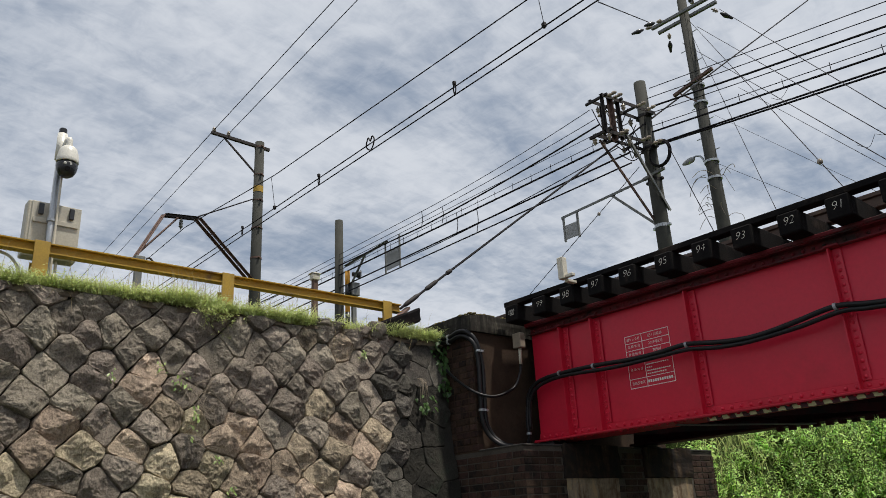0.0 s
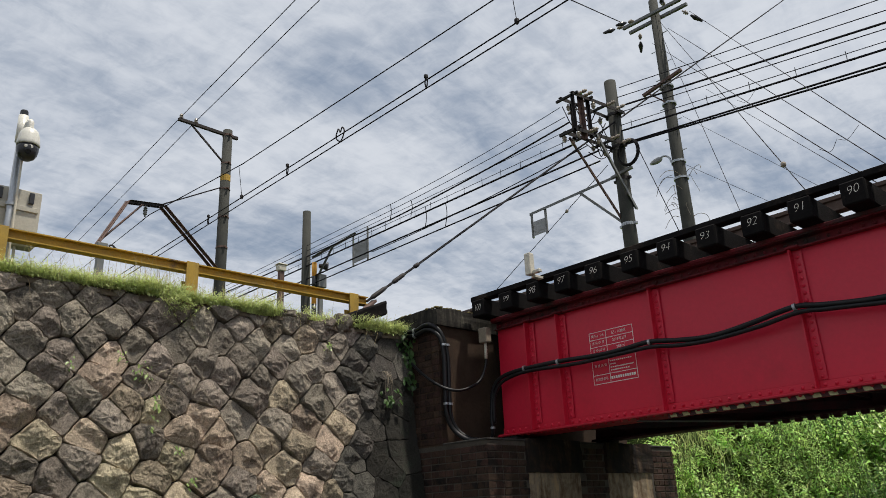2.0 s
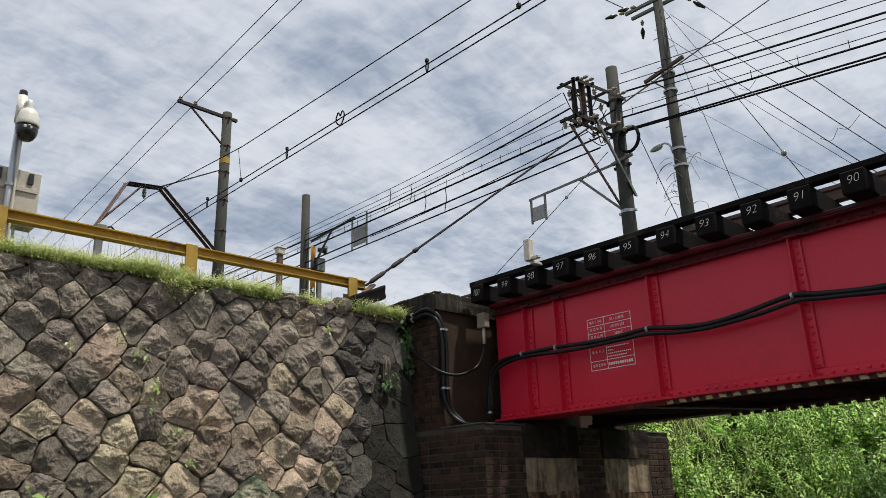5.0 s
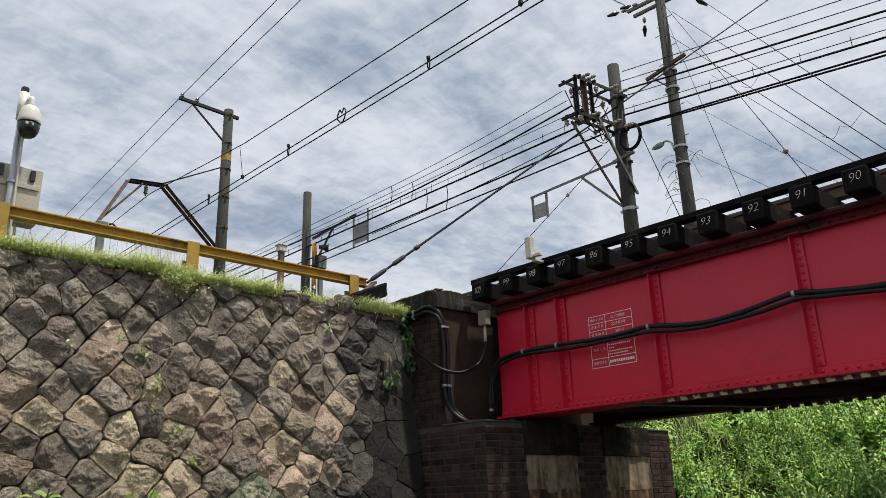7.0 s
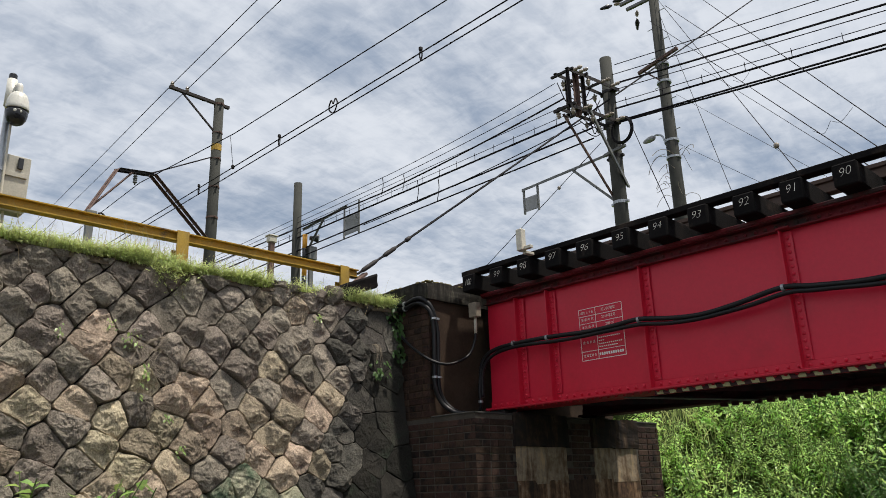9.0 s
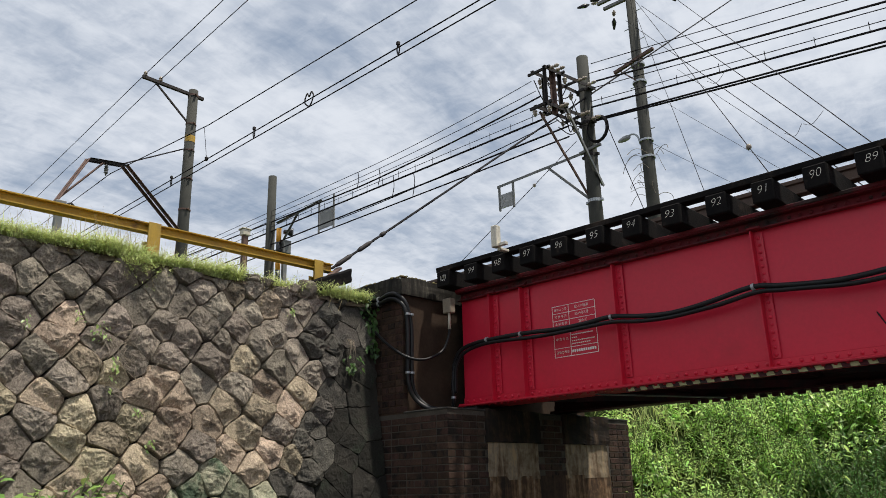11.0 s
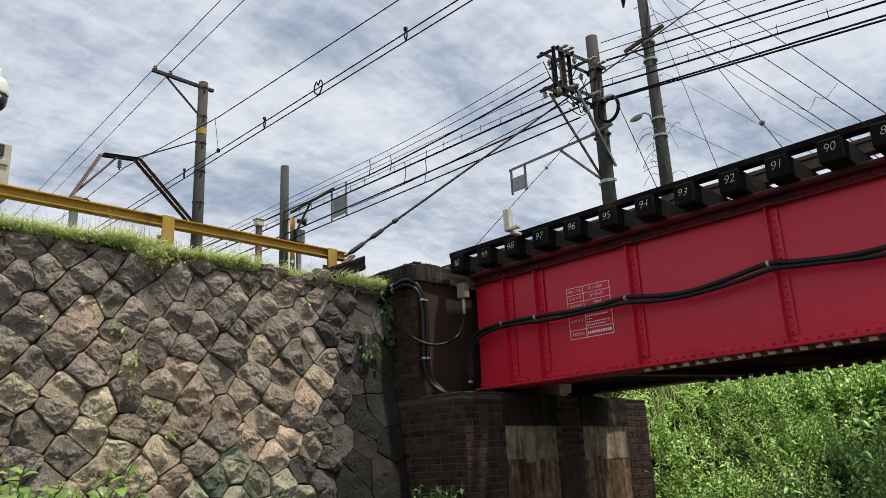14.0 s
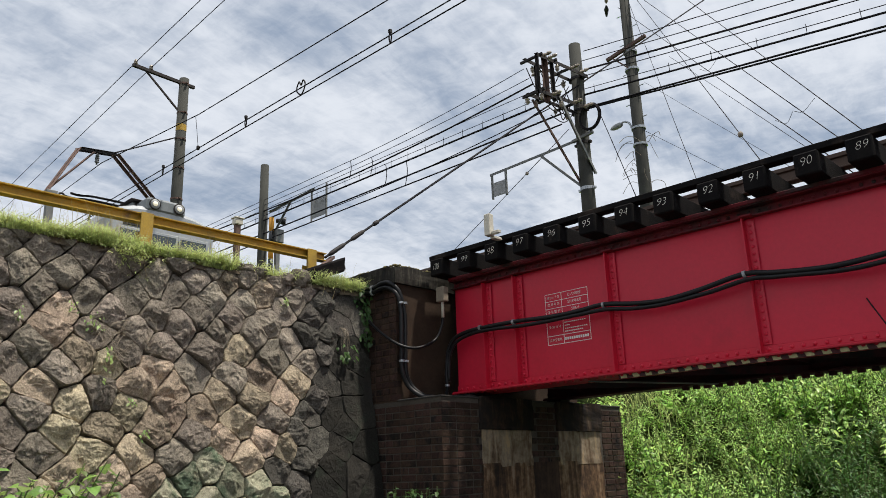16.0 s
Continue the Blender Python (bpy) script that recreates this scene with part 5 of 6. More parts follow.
def stone_mesh(poly, r, smoothness, fine):
    """One split stone: verts in (depth, y, z) about its middle, and faces. fine: how closely it is cut."""
    c = np.mean(poly, axis=0)
    q = []
    m = len(poly)
    for k in range(m):
        a, b = poly[k] - c, poly[(k + 1) % m] - c
        L = np.linalg.norm(b - a)
        if L < 0.02:
            continue
        steps = max(2, int(L / (0.026 if fine else 0.06)))
        for s in range(steps):
            q.append(a + (b - a) * s / steps)
    q = np.array(q)
    q = 0.68 * q + 0.16 * (np.roll(q, 1, 0) + np.roll(q, -1, 0))
    rad = np.linalg.norm(q, axis=1, keepdims=True)
    q = q * (1 - (r.uniform(0.001, 0.004) if smoothness > 0.5 else -0.004) / np.maximum(rad, 0.03))
    q += np.array([[0.011 * noise.noise((v[0] * 16 + c[0] * 9, v[1] * 16, 3.0)), 0.011 * noise.noise((v[0] * 16, v[1] * 16 + c[1] * 9, 7.0))] for v in q])
    # split faces meet in ridges about an apex that lies high on the stone
    ay, az, top = r.uniform(-0.06, 0.06), r.uniform(-0.04, 0.06), r.uniform(0.05, 0.10) if smoothness > 0.5 else r.uniform(0.02, 0.035)
    turn = r.uniform(0, 6.28)
    count = r.randint(4, 6)
    planes = []
    for k in range(count):
        a = turn + 6.283 * k / count + r.uniform(-0.4, 0.4)
        slope = r.uniform(0.10, 0.55) * (1.25 if math.sin(a) < 0 else 0.8) * smoothness
        planes.append((-math.cos(a) * slope, -math.sin(a) * slope, top + r.uniform(-0.012, 0.02)))
    for _ in range(2):
        a = r.uniform(0, 6.28)
        slope = r.uniform(0.7, 1.2) * smoothness
        planes.append((-math.cos(a) * slope, -math.sin(a) * slope, top + slope * r.uniform(0.07, 0.15)))
    sx, sy = r.uniform(0, 50), r.uniform(0, 50)
    n = len(q)
    V, F = [], []
    rings = (1.0, 1.0, 0.985, 0.94, 0.86, 0.77, 0.67, 0.56, 0.45, 0.33, 0.2, 0.09) if fine else (1.0, 1.0, 0.94, 0.75, 0.5, 0.22)
    rough = 0.35 + 0.65 * smoothness

    def height(y, z, sc):
        h = min(a * (y - ay) + b * (z - az) + e for a, b, e in planes)
        h += rough * (0.020 * noise.noise((y * 8 + sx, z * 9 + sy, 0.5)) - 0.018 * abs(noise.noise((y * 17 + sx, z * 19 + sy, 1.5))) + 0.009 * noise.noise((y * 41 + sx, z * 43 + sy, 2.5)))
        edge = min((1 - sc) / 0.028, 1.0)
        return -0.04 + (max(h, 0.008) + 0.04) * math.sqrt(edge)

    for lvl, sc in enumerate(rings):
        for p in q:
            y, z = p * sc
            V.append((-0.07 if lvl == 0 else height(y, z, sc), y, z))
    rows = len(rings)
    for l in range(rows - 1):
        for k in range(n):
            F.append((l * n + k, l * n + (k + 1) % n, (l + 1) * n + (k + 1) % n, (l + 1) * n + k))
    V.append((height(0.0, 0.0, 0.0), 0.0, 0.0))
    for k in range(n):
        F.append(((rows - 1) * n + k, (rows - 1) * n + (k + 1) % n, len(V) - 1))
    return c, V, F


def build_stones():
    r = random.Random(11)
    restV, restF = [], []
    k = 0
    for p, poly in stone_cells(-13.5, 5.58, 0.02, WALL_TOP, 4):
        c, V, F = stone_mesh(poly, r, 0.12 if c_smooth(p) else 1.0, p[0] > 0.0)
        x = wall_x(c[1])
        tilt = Matrix.Translation((x, c[0], c[1])) @ Matrix.Rotation(-math.atan(BATTER), 4, "Y")
        if c[0] > 0.0 and k < 300:
            me = bpy.data.meshes.new("stone")
            me.from_pydata(V, [], F)
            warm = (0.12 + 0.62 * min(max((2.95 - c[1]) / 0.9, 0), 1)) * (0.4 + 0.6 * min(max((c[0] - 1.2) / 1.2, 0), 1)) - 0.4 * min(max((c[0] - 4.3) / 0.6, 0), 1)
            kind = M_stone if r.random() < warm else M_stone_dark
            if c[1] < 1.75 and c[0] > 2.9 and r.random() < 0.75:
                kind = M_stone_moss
            # dark grey stones towards the bridge corner, with a ragged edge
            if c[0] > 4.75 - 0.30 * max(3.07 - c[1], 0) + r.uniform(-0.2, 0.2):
                kind = M_stone_grey
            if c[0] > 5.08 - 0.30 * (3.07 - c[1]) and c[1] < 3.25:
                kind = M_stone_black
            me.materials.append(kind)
            ob = new("stone", me)
            ob.parent = stone_wall
            ob.matrix_basis = tilt
            k += 1
        else:
            o = len(restV)
            restV += [tilt @ Vector(v) for v in V]
            restF += [[i + o for i in f] for f in F]
    if restV:
        tagged(raw("stones_beyond", restV, restF, M_stone_rest, stone_wall), kind="stuff")


# ---- plants ----
def blades(places, r, h0, h1, w, lean, material, name, label):
    """Curved grass blades, three segments each."""
    V, F = [], []
    for x, y, z in places:
        h = r.uniform(h0, h1) * (0.75 + 0.75 * max(0, noise.noise((x * 1.5, y * 1.5, 20)) + 0.3))
        a = r.uniform(0, 2 * math.pi)
        d = Vector((math.cos(a), math.sin(a), 0))
        s = Vector((-d.y, d.x, 0)) * w * r.uniform(0.6, 1.3)
        ln = r.uniform(0.1, 1.0) * lean * h
        o = len(V)
        p = Vector((x, y, z))
        for t, ww in ((0, 1), (0.4, 0.9), (0.75, 0.6)):
            c = p + Vector((0, 0, h * (t - 0.25 * lean * t * t))) + d * ln * t * t
            V += [c - s * ww, c + s * ww]
        V.append(p + Vector((0, 0, h * (1 - 0.3 * lean))) + d * ln * 1.1)
        F += [(o, o + 1, o + 3, o + 2), (o + 2, o + 3, o + 5, o + 4), (o + 4, o + 5, o + 6)]
    ob = raw(name, V, F, material)
    return tagged(ob, label, "grass", kind="stuff")


def leaf(V, F, p, d, n, L, w):
    """A folded, drooping leaf from p along d, with its face to n."""
    s = d.cross(n).normalized()
    o = len(V)
    m1, m2 = p + d * L * 0.35, p + d * L * 0.72 - Vector((0, 0, L * 0.10))
    V += [p, m1 + s * w * 0.5 + n * w * 0.12, m1, m1 - s * w * 0.5 + n * w * 0.12, m2 + s * w * 0.38 + n * w * 0.08, m2, m2 - s * w * 0.38 + n * w * 0.08, p + d * L - Vector((0, 0, L * 0.25))]
    F += [(o, o + 1, o + 2), (o, o + 2, o + 3), (o + 1, o + 4, o + 5, o + 2), (o + 2, o + 5, o + 6, o + 3), (o + 4, o + 7, o + 5), (o + 5, o + 7, o + 6)]


def weed(V, F, SV, SF, p, r, h, leaves, L, w, lean=0.15):
    """An upright stem with leaves all round it."""
    a = r.uniform(0, 6.28)
    top = p + Vector((math.cos(a) * lean * h, math.sin(a) * lean * h, h))
    s = 0.005
    o = len(SV)
    for q in (p, top):
        SV += [q + Vector((s, 0, 0)), q + Vector((-s * 0.5, s, 0)), q + Vector((-s * 0.5, -s, 0))]
    SF += [(o, o + 1, o + 4, o + 3), (o + 1, o + 2, o + 5, o + 4), (o + 2, o, o + 3, o + 5)]
    for k in range(leaves):
        t = 0.12 + 0.88 * (k + r.random()) / leaves
        q = p.lerp(top, t)
        b = k * 2.4 + r.uniform(-0.5, 0.5)
        el = r.uniform(-0.65, 0.45) + 0.6 * max(0, t - 0.8)
        d = Vector((math.cos(b) * math.cos(el), math.sin(b) * math.cos(el), math.sin(el)))
        n = Vector((0, 0, 1)) - d * d.z
        n = (n.normalized() + Vector((r.uniform(-0.5, 0.5), r.uniform(-0.5, 0.5), 0))).normalized()
        k2 = (1.15 - 0.55 * t) * r.uniform(0.7, 1.25)
        leaf(V, F, q, d, n, L * k2, w * k2)


def build_grass():
    r = random.Random(21)
    pl = []
    for _ in range(38000):
        y = r.uniform(-5, 5.55)
        x = -7.33 - abs(r.gauss(0, 0.2))
        z = 3.70 + (0.03 if x > -7.5 else 0) + 0.06 * noise.noise((y * 1.3, x * 2, 0))
        dens = 0.55 + 0.6 * noise.noise((y * 1.1, 3.3, x))
        if 3.75 < y < 4.78 and r.random() < 0.75:
            continue
        if r.random() < dens + 0.25:
            pl.append((x, y, z - 0.02))
    blades(pl, r, 0.06, 0.21, 0.0034, 1.1, M_grass, "grass", "fresh green grass along the top of the stone wall")
    pl = [(-7.36 - abs(r.gauss(0, 0.1)), r.choice((r.uniform(-4, 5.4), r.gauss(2.6, 0.5))), 3.66) for _ in range(520)]
    blades(pl, r, 0.2, 0.48, 0.0020, 0.5, M_dry, "dry_grass", "straw-coloured dry grass stalks on the wall top")
    # small-leaved weeds among the grass
    V, F, SV, SF = [], [], [], []
    for _ in range(4200):
        y = r.uniform(-4, 5.55)
        if 3.75 < y < 4.78 and r.random() < 0.7:
            continue
        drape = 0.10 * max(0, noise.noise((y * 1.7, 0, 5)) + 0.15)
        weed(V, F, SV, SF, Vector((-7.33 - abs(r.gauss(0, 0.14)), y, 3.71 - drape * r.random())), r, r.uniform(0.04, 0.17), r.randint(7, 13), 0.040, 0.014, 0.8)
    for _ in range(110):
        y = r.gauss(2.66, 0.13)
        z = 3.72 - abs(r.gauss(0, 0.11))
        weed(V, F, SV, SF, Vector((-7.33 + r.uniform(0, 0.05), y, z)), r, r.uniform(0.03, 0.09), 6, 0.035, 0.012, 0.9)
    tagged(raw("wall_weeds", V, F, M_grass), "small leafy green weeds on the wall top", "weeds", kind="stuff")
    # hanging roots and dead stalks over the edge
    hang = bmesh.new()
    for _ in range(9):
        y = r.choice((r.uniform(-3, 5.2), r.gauss(2.65, 0.2)))
        p = Vector((-7.37, y, 3.70))
        d = Vector((0.04 + r.uniform(0, 0.05), r.uniform(-0.12, 0.12), -r.uniform(0.08, 0.32)))
        tube(smooth_path([p, p + d * 0.4 + Vector((0.04, 0, 0.05)), p + d], 3), 0.0014, 3, hang, caps=False)
    tagged(part("hanging_stalks", hang, M_dry), "dry stalks hanging over the wall edge", "dry stalks", kind="stuff")
    # earth lip under the turf
    lip = bmesh.new()
    n = 160
    rows = []
    for i in range(n + 1):
        y = -14 + (5.55 + 14) * i / n
        k = 0.03 * noise.noise((y * 3, 0, 0)) + 0.02 * noise.noise((y * 9, 2, 0))
        rows.append([lip.verts.new(p) for p in ((-7.35 + k, y, 3.64 + k), (-7.37 + k, y, 3.70 + k * 0.6), (-7.44, y, 3.735 + k * 0.5), (-7.62, y, 3.72 + k * 0.4), (-8.0, y, 3.66))])
    for p, q in zip(rows, rows[1:]):
        for k in range(4):
            lip.faces.new((p[k], q[k], q[k + 1], p[k + 1]))
    tagged(part("earth_lip", lip, M_earth, smooth=True), "crumbling brown earth along the top of the wall", "earth", kind="structure")


def ivy(name, label, spots, r, L, w, material):
    V, F = [], []
    for p, d0, n0, k in spots:
        for _ in range(k):
            q = Vector(p) + Vector((r.gauss(0, 0.5) * d0[0], r.gauss(0, 0.5) * d0[1], r.gauss(0, 0.5) * d0[2]))
            a = r.uniform(-2.6, -0.5)
            d = Vector((r.uniform(0.1, 0.5), math.cos(a), math.sin(a) * 0.8)).normalized()
            n = (Vector(n0) + Vector((r.uniform(-0.4, 0.4), r.uniform(-0.4, 0.4), r.uniform(-0.2, 0.6)))).normalized()
            n = (n - d * n.dot(d)).normalized()
            s = r.uniform(0.6, 1.3)
            leaf(V, F, q, d, n, L * s, w * s)
    return tagged(raw(name, V, F, material), label, "ivy", kind="stuff")


def build_creepers():
    r = random.Random(33)
    ivy("corner_ivy", "green ivy creeping over the corner of wall and abutment",
        [((-7.42, 5.50, 3.70), (0.12, 0.14, 0.12), (1, -0.5, 0.4), 90), ((-7.33, 5.54, 3.45), (0.05, 0.09, 0.22), (1, -0.6, 0.2), 60), ((-7.28, 5.5, 3.15), (0.04, 0.1, 0.16), (1, -0.4, 0.2), 22), ((-7.22, 5.15, 2.92), (0.03, 0.14, 0.12), (1, 0, 0.2), 22)], r, 0.055, 0.038, M_leafdark)
    ivy("foot_creeper", "dark leafy creeper growing up the foot of the abutment",
        [((-6.72, 5.50, 1.12), (0.2, 0.10, 0.12), (0.3, -1, 0.5), 130), ((-6.70, 5.50, 0.75), (0.25, 0.12, 0.3), (0.3, -1, 0.4), 130), ((-6.70, 5.46, 0.3), (0.3, 0.14, 0.35), (0.3, -1, 0.4), 130)], r, 0.075, 0.055, M_leafdark)
    ivy("wall_sprigs", "small green sprigs rooted in the wall joints",
        [((-7.22, 2.30, 2.96), (0.03, 0.09, 0.07), (1, 0, 0.4), 22), ((-7.26, 2.12, 3.08), (0.03, 0.06, 0.06), (1, 0, 0.4), 8), ((-7.24, 1.70, 2.98), (0.03, 0.03, 0.06), (1, 0, 0.4), 8),
         ((-7.30, 4.36, 3.44), (0.03, 0.05, 0.06), (1, 0, 0.4), 14), ((-7.05, 2.75, 2.0), (0.03, 0.04, 0.05), (1, 0, 0.4), 12), ((-7.0, 2.6, 2.25), (0.02, 0.05, 0.04), (1, 0, 0.4), 8), ((-7.12, 2.4, 2.62), (0.02, 0.05, 0.16), (1, 0, 0.4), 18)], r, 0.034, 0.02, M_leaf)
    roots = bmesh.new()
    for _ in range(26):
        y, z = 2.55 + r.gauss(0, 0.16), 2.88 + r.gauss(0, 0.12)
        pts = [Vector((wall_x(z) + 0.09, y, z))]
        for _ in range(4):
            y += r.uniform(-0.10, 0.13); z -= r.uniform(-0.04, 0.14)
            pts.append(Vector((wall_x(z) + 0.075 + r.uniform(0, 0.04), y, z)))
        tube(smooth_path(pts, 4), 0.0028, 3, roots, caps=False)
    for _ in range(14):
        y, z = 5.12 + r.gauss(0, 0.02), 3.22
        d = Vector((0.06, r.uniform(-0.03, 0.09), -r.uniform(0.1, 0.28)))
        p = Vector((wall_x(z) + 0.06, y, z))
        tube(smooth_path([p, p + d * 0.5 + Vector((0.03, 0, 0.03)), p + d], 3), 0.003, 3, roots, caps=False)
    tagged(part("dead_roots", roots, M_root), "tangle of dead pale roots on the wall face", "roots", kind="stuff")
    # leafy bush at the foot of the wall
    V, F, SV, SF = [], [], [], []
    for _ in range(170):
        p = Vector((-5.95 + r.gauss(0, 0.2), r.uniform(0.3, 1.98), 0.90 + r.gauss(0, 0.07)))
        weed(V, F, SV, SF, p, r, 0.58 + r.gauss(0, 0.09) - 0.1 * abs(p.y - 1.3), 18, 0.135, 0.105, 0.5)
        weed(V, F, SV, SF, Vector((p.x, p.y, -0.02)), r, 1.0, 4, 0.14, 0.11, 0.02)
    bu = thing("wall_bush", "broad-leaved green bush at the foot of the stone wall", "bush")
    tagged(raw("leaves", V, F, M_leaf, bu), kind="stuff"); tagged(raw("stems", SV, SF, M_stem, bu), kind="stuff")
    V, F, SV, SF = [], [], [], []
    for _ in range(40):
        p = Vector((-6.30 + r.gauss(0, 0.1), 5.3 + r.gauss(0, 0.2), 0.7))
        weed(V, F, SV, SF, p, r, r.uniform(0.55, 0.78), 20, 0.10, 0.06, 0.12)
        weed(V, F, SV, SF, Vector((p.x, p.y, -0.02)), r, 0.75, 6, 0.1, 0.06, 0.02)
    bu = thing("corner_bush", "dark green weeds in the corner by the abutment", "bush")
    tagged(raw("leaves", V, F, M_leafdark, bu), kind="stuff"); tagged(raw("stems", SV, SF, M_stem, bu), kind="stuff")


def slope_z(x, y):
    """Overgrown slope on the other side of the track."""
    up = min(max((y - 9.9) / 5.0, 0), 1)
    return 0.2 + 2.7 * up + 0.5 * noise.noise((x * 0.35, y * 0.35, 4)) + 1.7 * min(max((-x - 5.6) / 2.6, 0), 1) * (1 - 0.35 * up) + 0.12 * max(0, min(x + 6, 5)) * up


def build_thicket():
    r = random.Random(55)
    g = bmesh.new()
    n = 40
    rows = [[g.verts.new((-26 + 44 * i / n, 9.6 + 16 * j / 24, slope_z(-26 + 44 * i / n, 9.6 + 16 * j / 24) if j else -0.05)) for j in range(25)] for i in range(n + 1)]
    for p, q in zip(rows, rows[1:]):
        for j in range(24):
            g.faces.new((p[j], q[j], q[j + 1], p[j + 1]))
    tagged(part("overgrown_slope", g, M_turf, smooth=True), "earth slope overgrown with weeds behind the bridge", "slope", kind="structure")
    V, F, SV, SF = [], [], [], []
    V2, F2 = [], []
    # shrubs: stems that lean out of one root, leafy towards their tips, with gaps between the clumps
    for i in range(27):
        for j in range(15):
            x, y = -12.5 + 0.52 * i + r.uniform(-0.24, 0.24), 9.7 + 0.50 * j + r.uniform(-0.24, 0.24)
            if noise.noise((x * 0.8, y * 0.8, 31)) < (-0.7 if x < -5.3 else -0.3):
                continue
            low = x < -6.3 + 0.5 * noise.noise((y, x, 2))
            kind = noise.noise((x * 0.7, y * 0.7, 15)) + r.uniform(-0.2, 0.2)
            size = (r.uniform(0.35, 0.6) if low else r.uniform(0.6, 1.15) + 0.7 * max(0, noise.noise((x * 0.55, y * 0.55, 8))))
            L, w = (0.135, 0.07) if kind > 0.2 else ((0.11, 0.034) if kind > -0.12 else (0.075, 0.034))
            g0 = slope_z(x, y) - 0.05
            for _ in range(r.randint(16, 24)):
                a, out = r.uniform(0, 6.28), r.random() ** 0.6
                tip = size * (1.05 - 0.45 * out * out) * r.uniform(0.8, 1.12)
                foot = Vector((x + 0.25 * out * math.cos(a), y + 0.25 * out * math.sin(a), g0))
                # inner and low stems get the darker leaf, which paints in the thicket's shade
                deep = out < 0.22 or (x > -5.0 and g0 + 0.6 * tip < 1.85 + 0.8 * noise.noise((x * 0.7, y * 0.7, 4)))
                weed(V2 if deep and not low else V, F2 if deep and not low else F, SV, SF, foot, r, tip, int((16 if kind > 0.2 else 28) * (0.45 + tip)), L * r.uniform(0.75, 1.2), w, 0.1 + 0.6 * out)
    for _ in range(10):
        x, y = r.uniform(-5.6, -2.2), r.uniform(9.9, 11.6)
        weed(V, F, SV, SF, Vector((x, y, slope_z(x, y) - 0.05)), r, r.uniform(1.0, 1.7), 26, 0.19, 0.06, 0.12)
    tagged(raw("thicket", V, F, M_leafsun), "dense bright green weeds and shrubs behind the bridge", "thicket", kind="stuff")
    tagged(raw("undergrowth", V2, F2, M_leafshade), "inner and low thicket leaves with shade put into their green", "undergrowth", kind="stuff")
    tagged(raw("thicket_stems", SV, SF, M_stem), "upright green weed stems in the thicket", "stems", kind="stuff")
    pl = [(r.gauss(-7.6, 0.9) if k % 5 else r.uniform(-12, 0), 9.5 + 5 * r.random(), 0) for k in range(1800)]
    pl = [(x, y, slope_z(x, y) - 0.03) for x, y, z in pl]
    blades(pl, r, 0.3, 0.75, 0.006, 0.95, M_grass, "tall_grass", "long arching green grass on the slope")


# anchor block at the wall end
anchor = thing("stay_anchor", "dark rusted steel anchor block at the end of the wall", "anchor")
b = box((-7.76, 4.70, 3.83), (-7.34, 5.24, 4.0), 0.02)
bmesh.ops.subdivide_edges(b, edges=b.edges[:], cuts=3, use_grid_fill=True)
for v in b.verts:
    v.co += Vector((1, 1, 1)) * (0.02 * noise.noise(v.co * 8))
    v.co.z += (v.co.y - 5.0) * 0.42
part("block", b, M_sleeper, anchor)
part("footing", box((-7.68, 4.85, 3.6), (-7.45, 5.05, 3.9), 0.02), M_conc_dark, anchor)
part("strap", beam((-7.5, 5.0, 3.98), (-7.62, 5.25, 4.16), 0.07, 0.03), M_rustiron, anchor)

def loose_stone(at, size, seed):
    b = bmesh.new()
    bmesh.ops.create_icosphere(b, subdivisions=3, radius=1)
    o = Vector((seed * 3.1, seed * 1.7, 0))
    for v in b.verts:
        k = 0.75 + 0.35 * noise.noise(v.co * 1.3 + o) + 0.1 * noise.noise(v.co * 4 + o)
        q = v.co * k
        q = Vector((max(min(q.x, 0.7), -0.7), max(min(q.y, 0.72), -0.7), max(min(q.z, 0.62), -0.6)))
        v.co = Vector((q.x * size[0], q.y * size[1], q.z * size[2]))
    ob = part("loose_stone", b, M_stone_dark)
    ob.location = at
    tagged(ob, "rough grey-brown stone lying loose on the wall top", "stone", "loose stones")


for k, (y, z, s) in enumerate(((4.62, 3.74, (0.16, 0.20, 0.17)), (4.40, 3.70, (0.15, 0.17, 0.11)), (4.05, 3.72, (0.16, 0.14, 0.10)), (3.88, 3.74, (0.18, 0.17, 0.07)), (4.22, 3.66, (0.10, 0.12, 0.10)))):
    loose_stone((-7.42, y, z), s, k + 1)
build_grass()
build_creepers()
build_thicket()


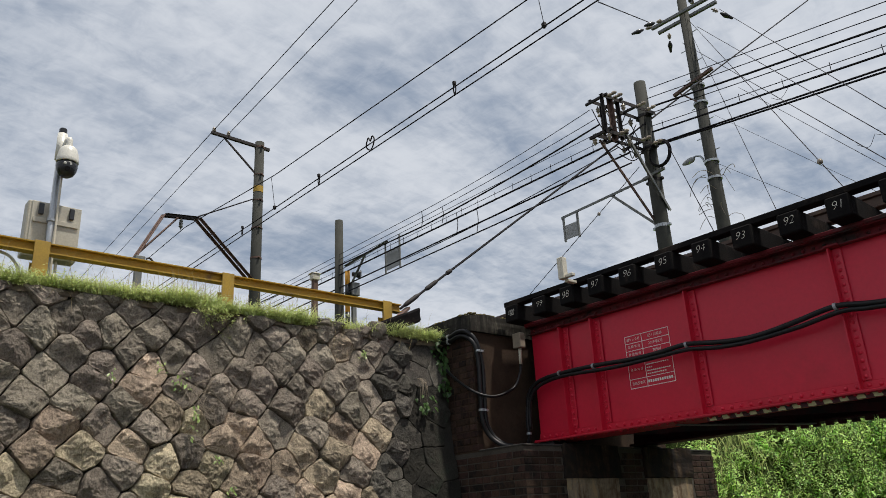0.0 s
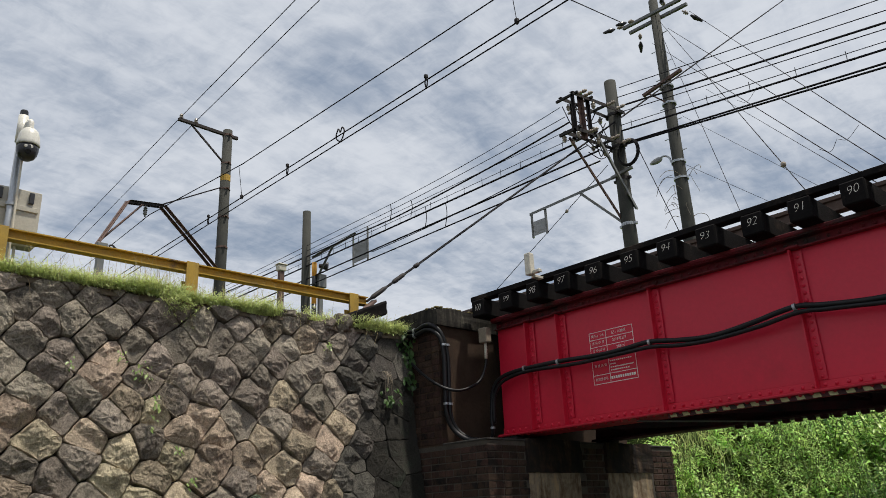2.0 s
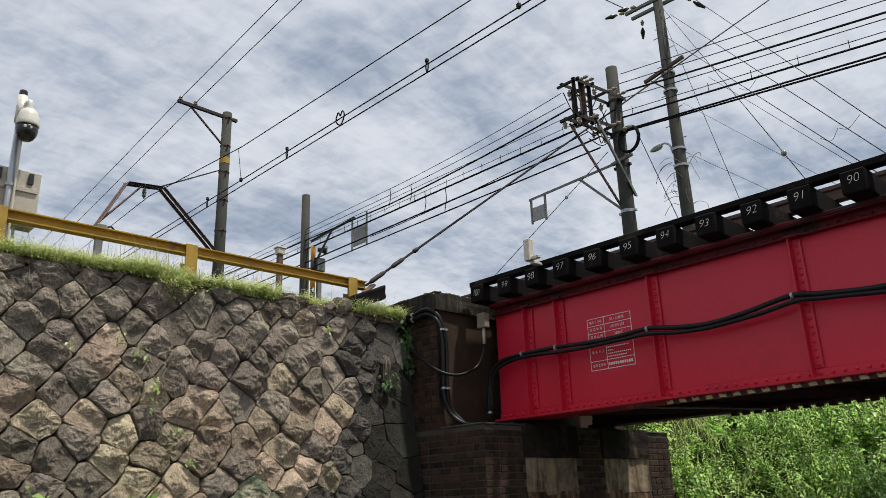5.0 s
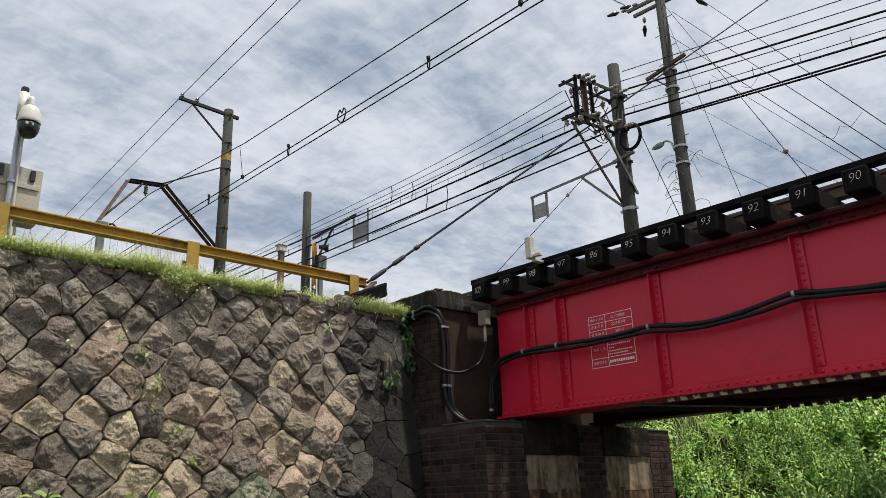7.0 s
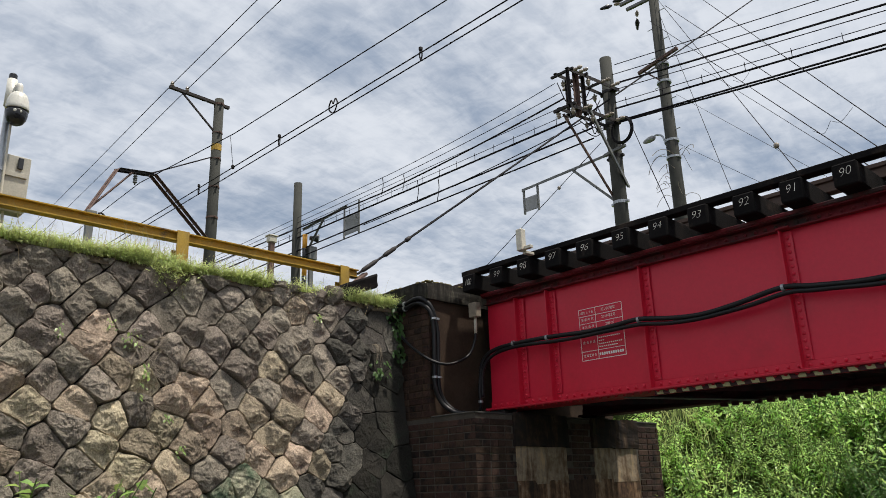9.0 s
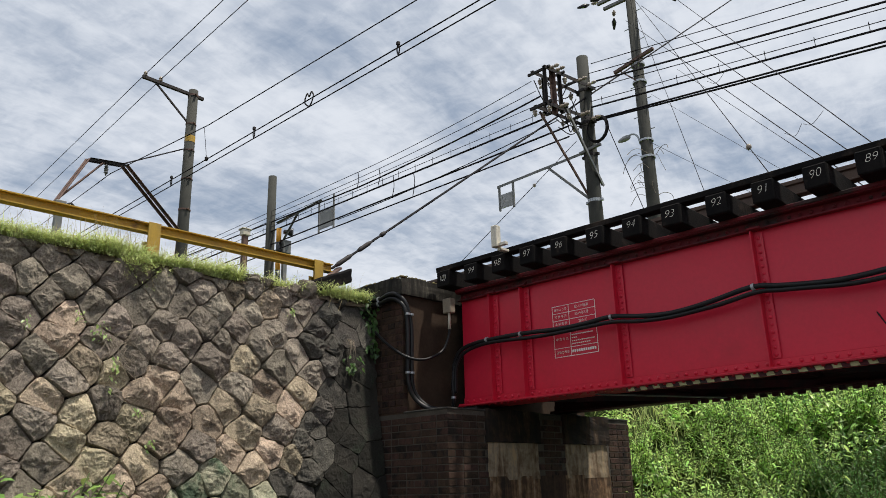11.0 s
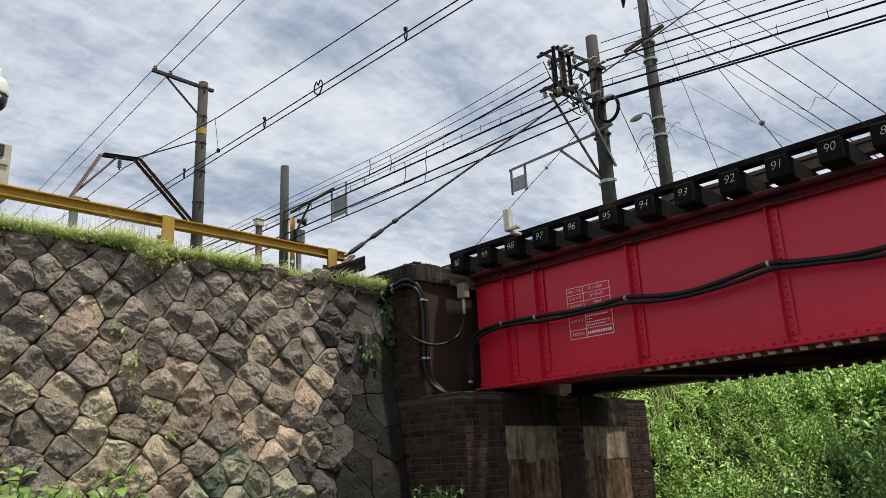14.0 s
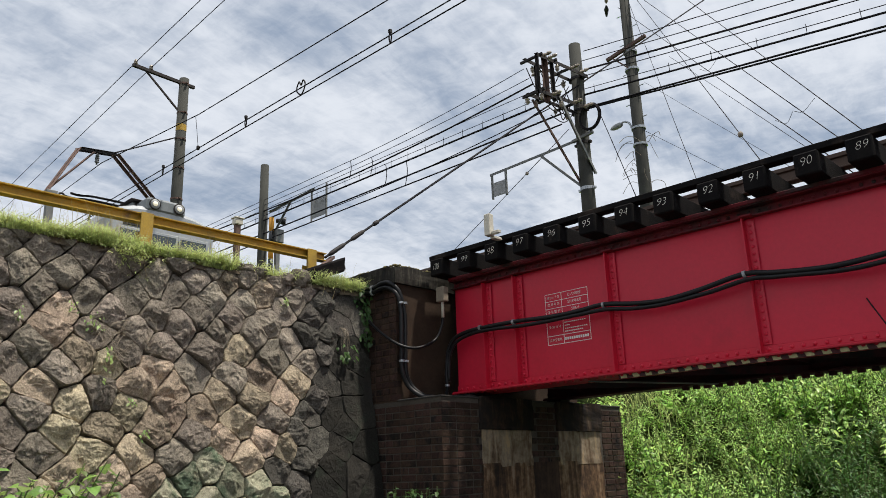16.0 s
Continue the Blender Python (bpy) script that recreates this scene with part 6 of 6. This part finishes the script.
# ---- bricks ----
def brick_face(parent, mesh, rest, count, origin, along, up, out, width, height, skip=None):
    """Running bond on a flat face: the first bricks are objects, those past count go into rest."""
    L, H, J = 0.228, 0.0635, 0.0115
    o, a, u, w = Vector(origin), Vector(along), Vector(up), Vector(out)
    n = 0
    rb = random.Random(int(width * 100))
    rot = Matrix((( a.x, w.x, u.x), (a.y, w.y, u.y), (a.z, w.z, u.z)))
    for row in range(int(height / (H + J))):
        s = -0.12 if row % 2 else 0.0
        short = row % 2
        while s < width - 0.03:
            l = (0.108 if short else L)
            lo, hi = max(s, 0.0), min(s + l, width)
            s += l + J
            if hi - lo < 0.03:
                continue
            z = row * (H + J) + H / 2
            c = o + a * (lo + hi) / 2 + u * z + w * rb.uniform(-0.004, 0.004)
            if skip and skip(c):
                continue
            m = Matrix.Translation(c) @ rot.to_4x4() @ Matrix.Diagonal(((hi - lo) / L, 1, 1, 1))
            if count[0] > 0:
                ob = new("brick", mesh)
                ob.parent = parent
                ob.matrix_basis = m
                count[0] -= 1
            else:
                k = len(rest[0])
                rest[0].extend([m @ v.co for v in mesh.vertices])
                rest[1].extend([[i + k for i in p.vertices] for p in mesh.polygons])
            n += 1
    return n


def build_bricks():
    b = box((-0.114, -0.05, -0.03175), (0.114, 0.0125, 0.03175), 0.004)
    mesh = mesh_of("brick", b, M_brick)
    rest = ([], [])
    count = [300]
    blocked = lambda c: c.z > 1.60 and (6.2 < c.y < 7.18 or 7.66 < c.y < 8.68)
    # side of the abutment, upper then lower part, then its front
    brick_face(abut, mesh, rest, count, (-7.95, AY0 + 0.012, LEDGE), (1, 0, 0), (0, 0, 1), (0, -1, 0), BX + 7.95, 3.75 - LEDGE)
    brick_face(abut, mesh, rest, count, (-7.55, AY0 + 0.012, 1.2), (1, 0, 0), (0, 0, 1), (0, -1, 0), AX + 7.55, LEDGE - 1.2)
    brick_face(abut, mesh, rest, [0], (AX - 0.012, AY0, 0.15), (0, 1, 0), (0, 0, 1), (1, 0, 0), AY1 - AY0, LEDGE - 0.15, blocked)
    brick_face(abut, mesh, rest, [0], (-7.3, AY0 + 0.012, 0.0), (1, 0, 0), (0, 0, 1), (0, -1, 0), AX + 7.3, 1.2)
    tagged(raw("bricks_beyond", rest[0], rest[1], M_brick_rest, abut), kind="stuff")


build_stones()
build_bricks()


# ---- what moves ----
def motions():
    v = 17.0
    walk(train, [(t, pose(-16.2 - v * (16.0 - t), 7.25, 4.205)) for t in (0, 6, 12, 14, 15, 15.5, 15.8, 15.9, 16.0)])


motions()
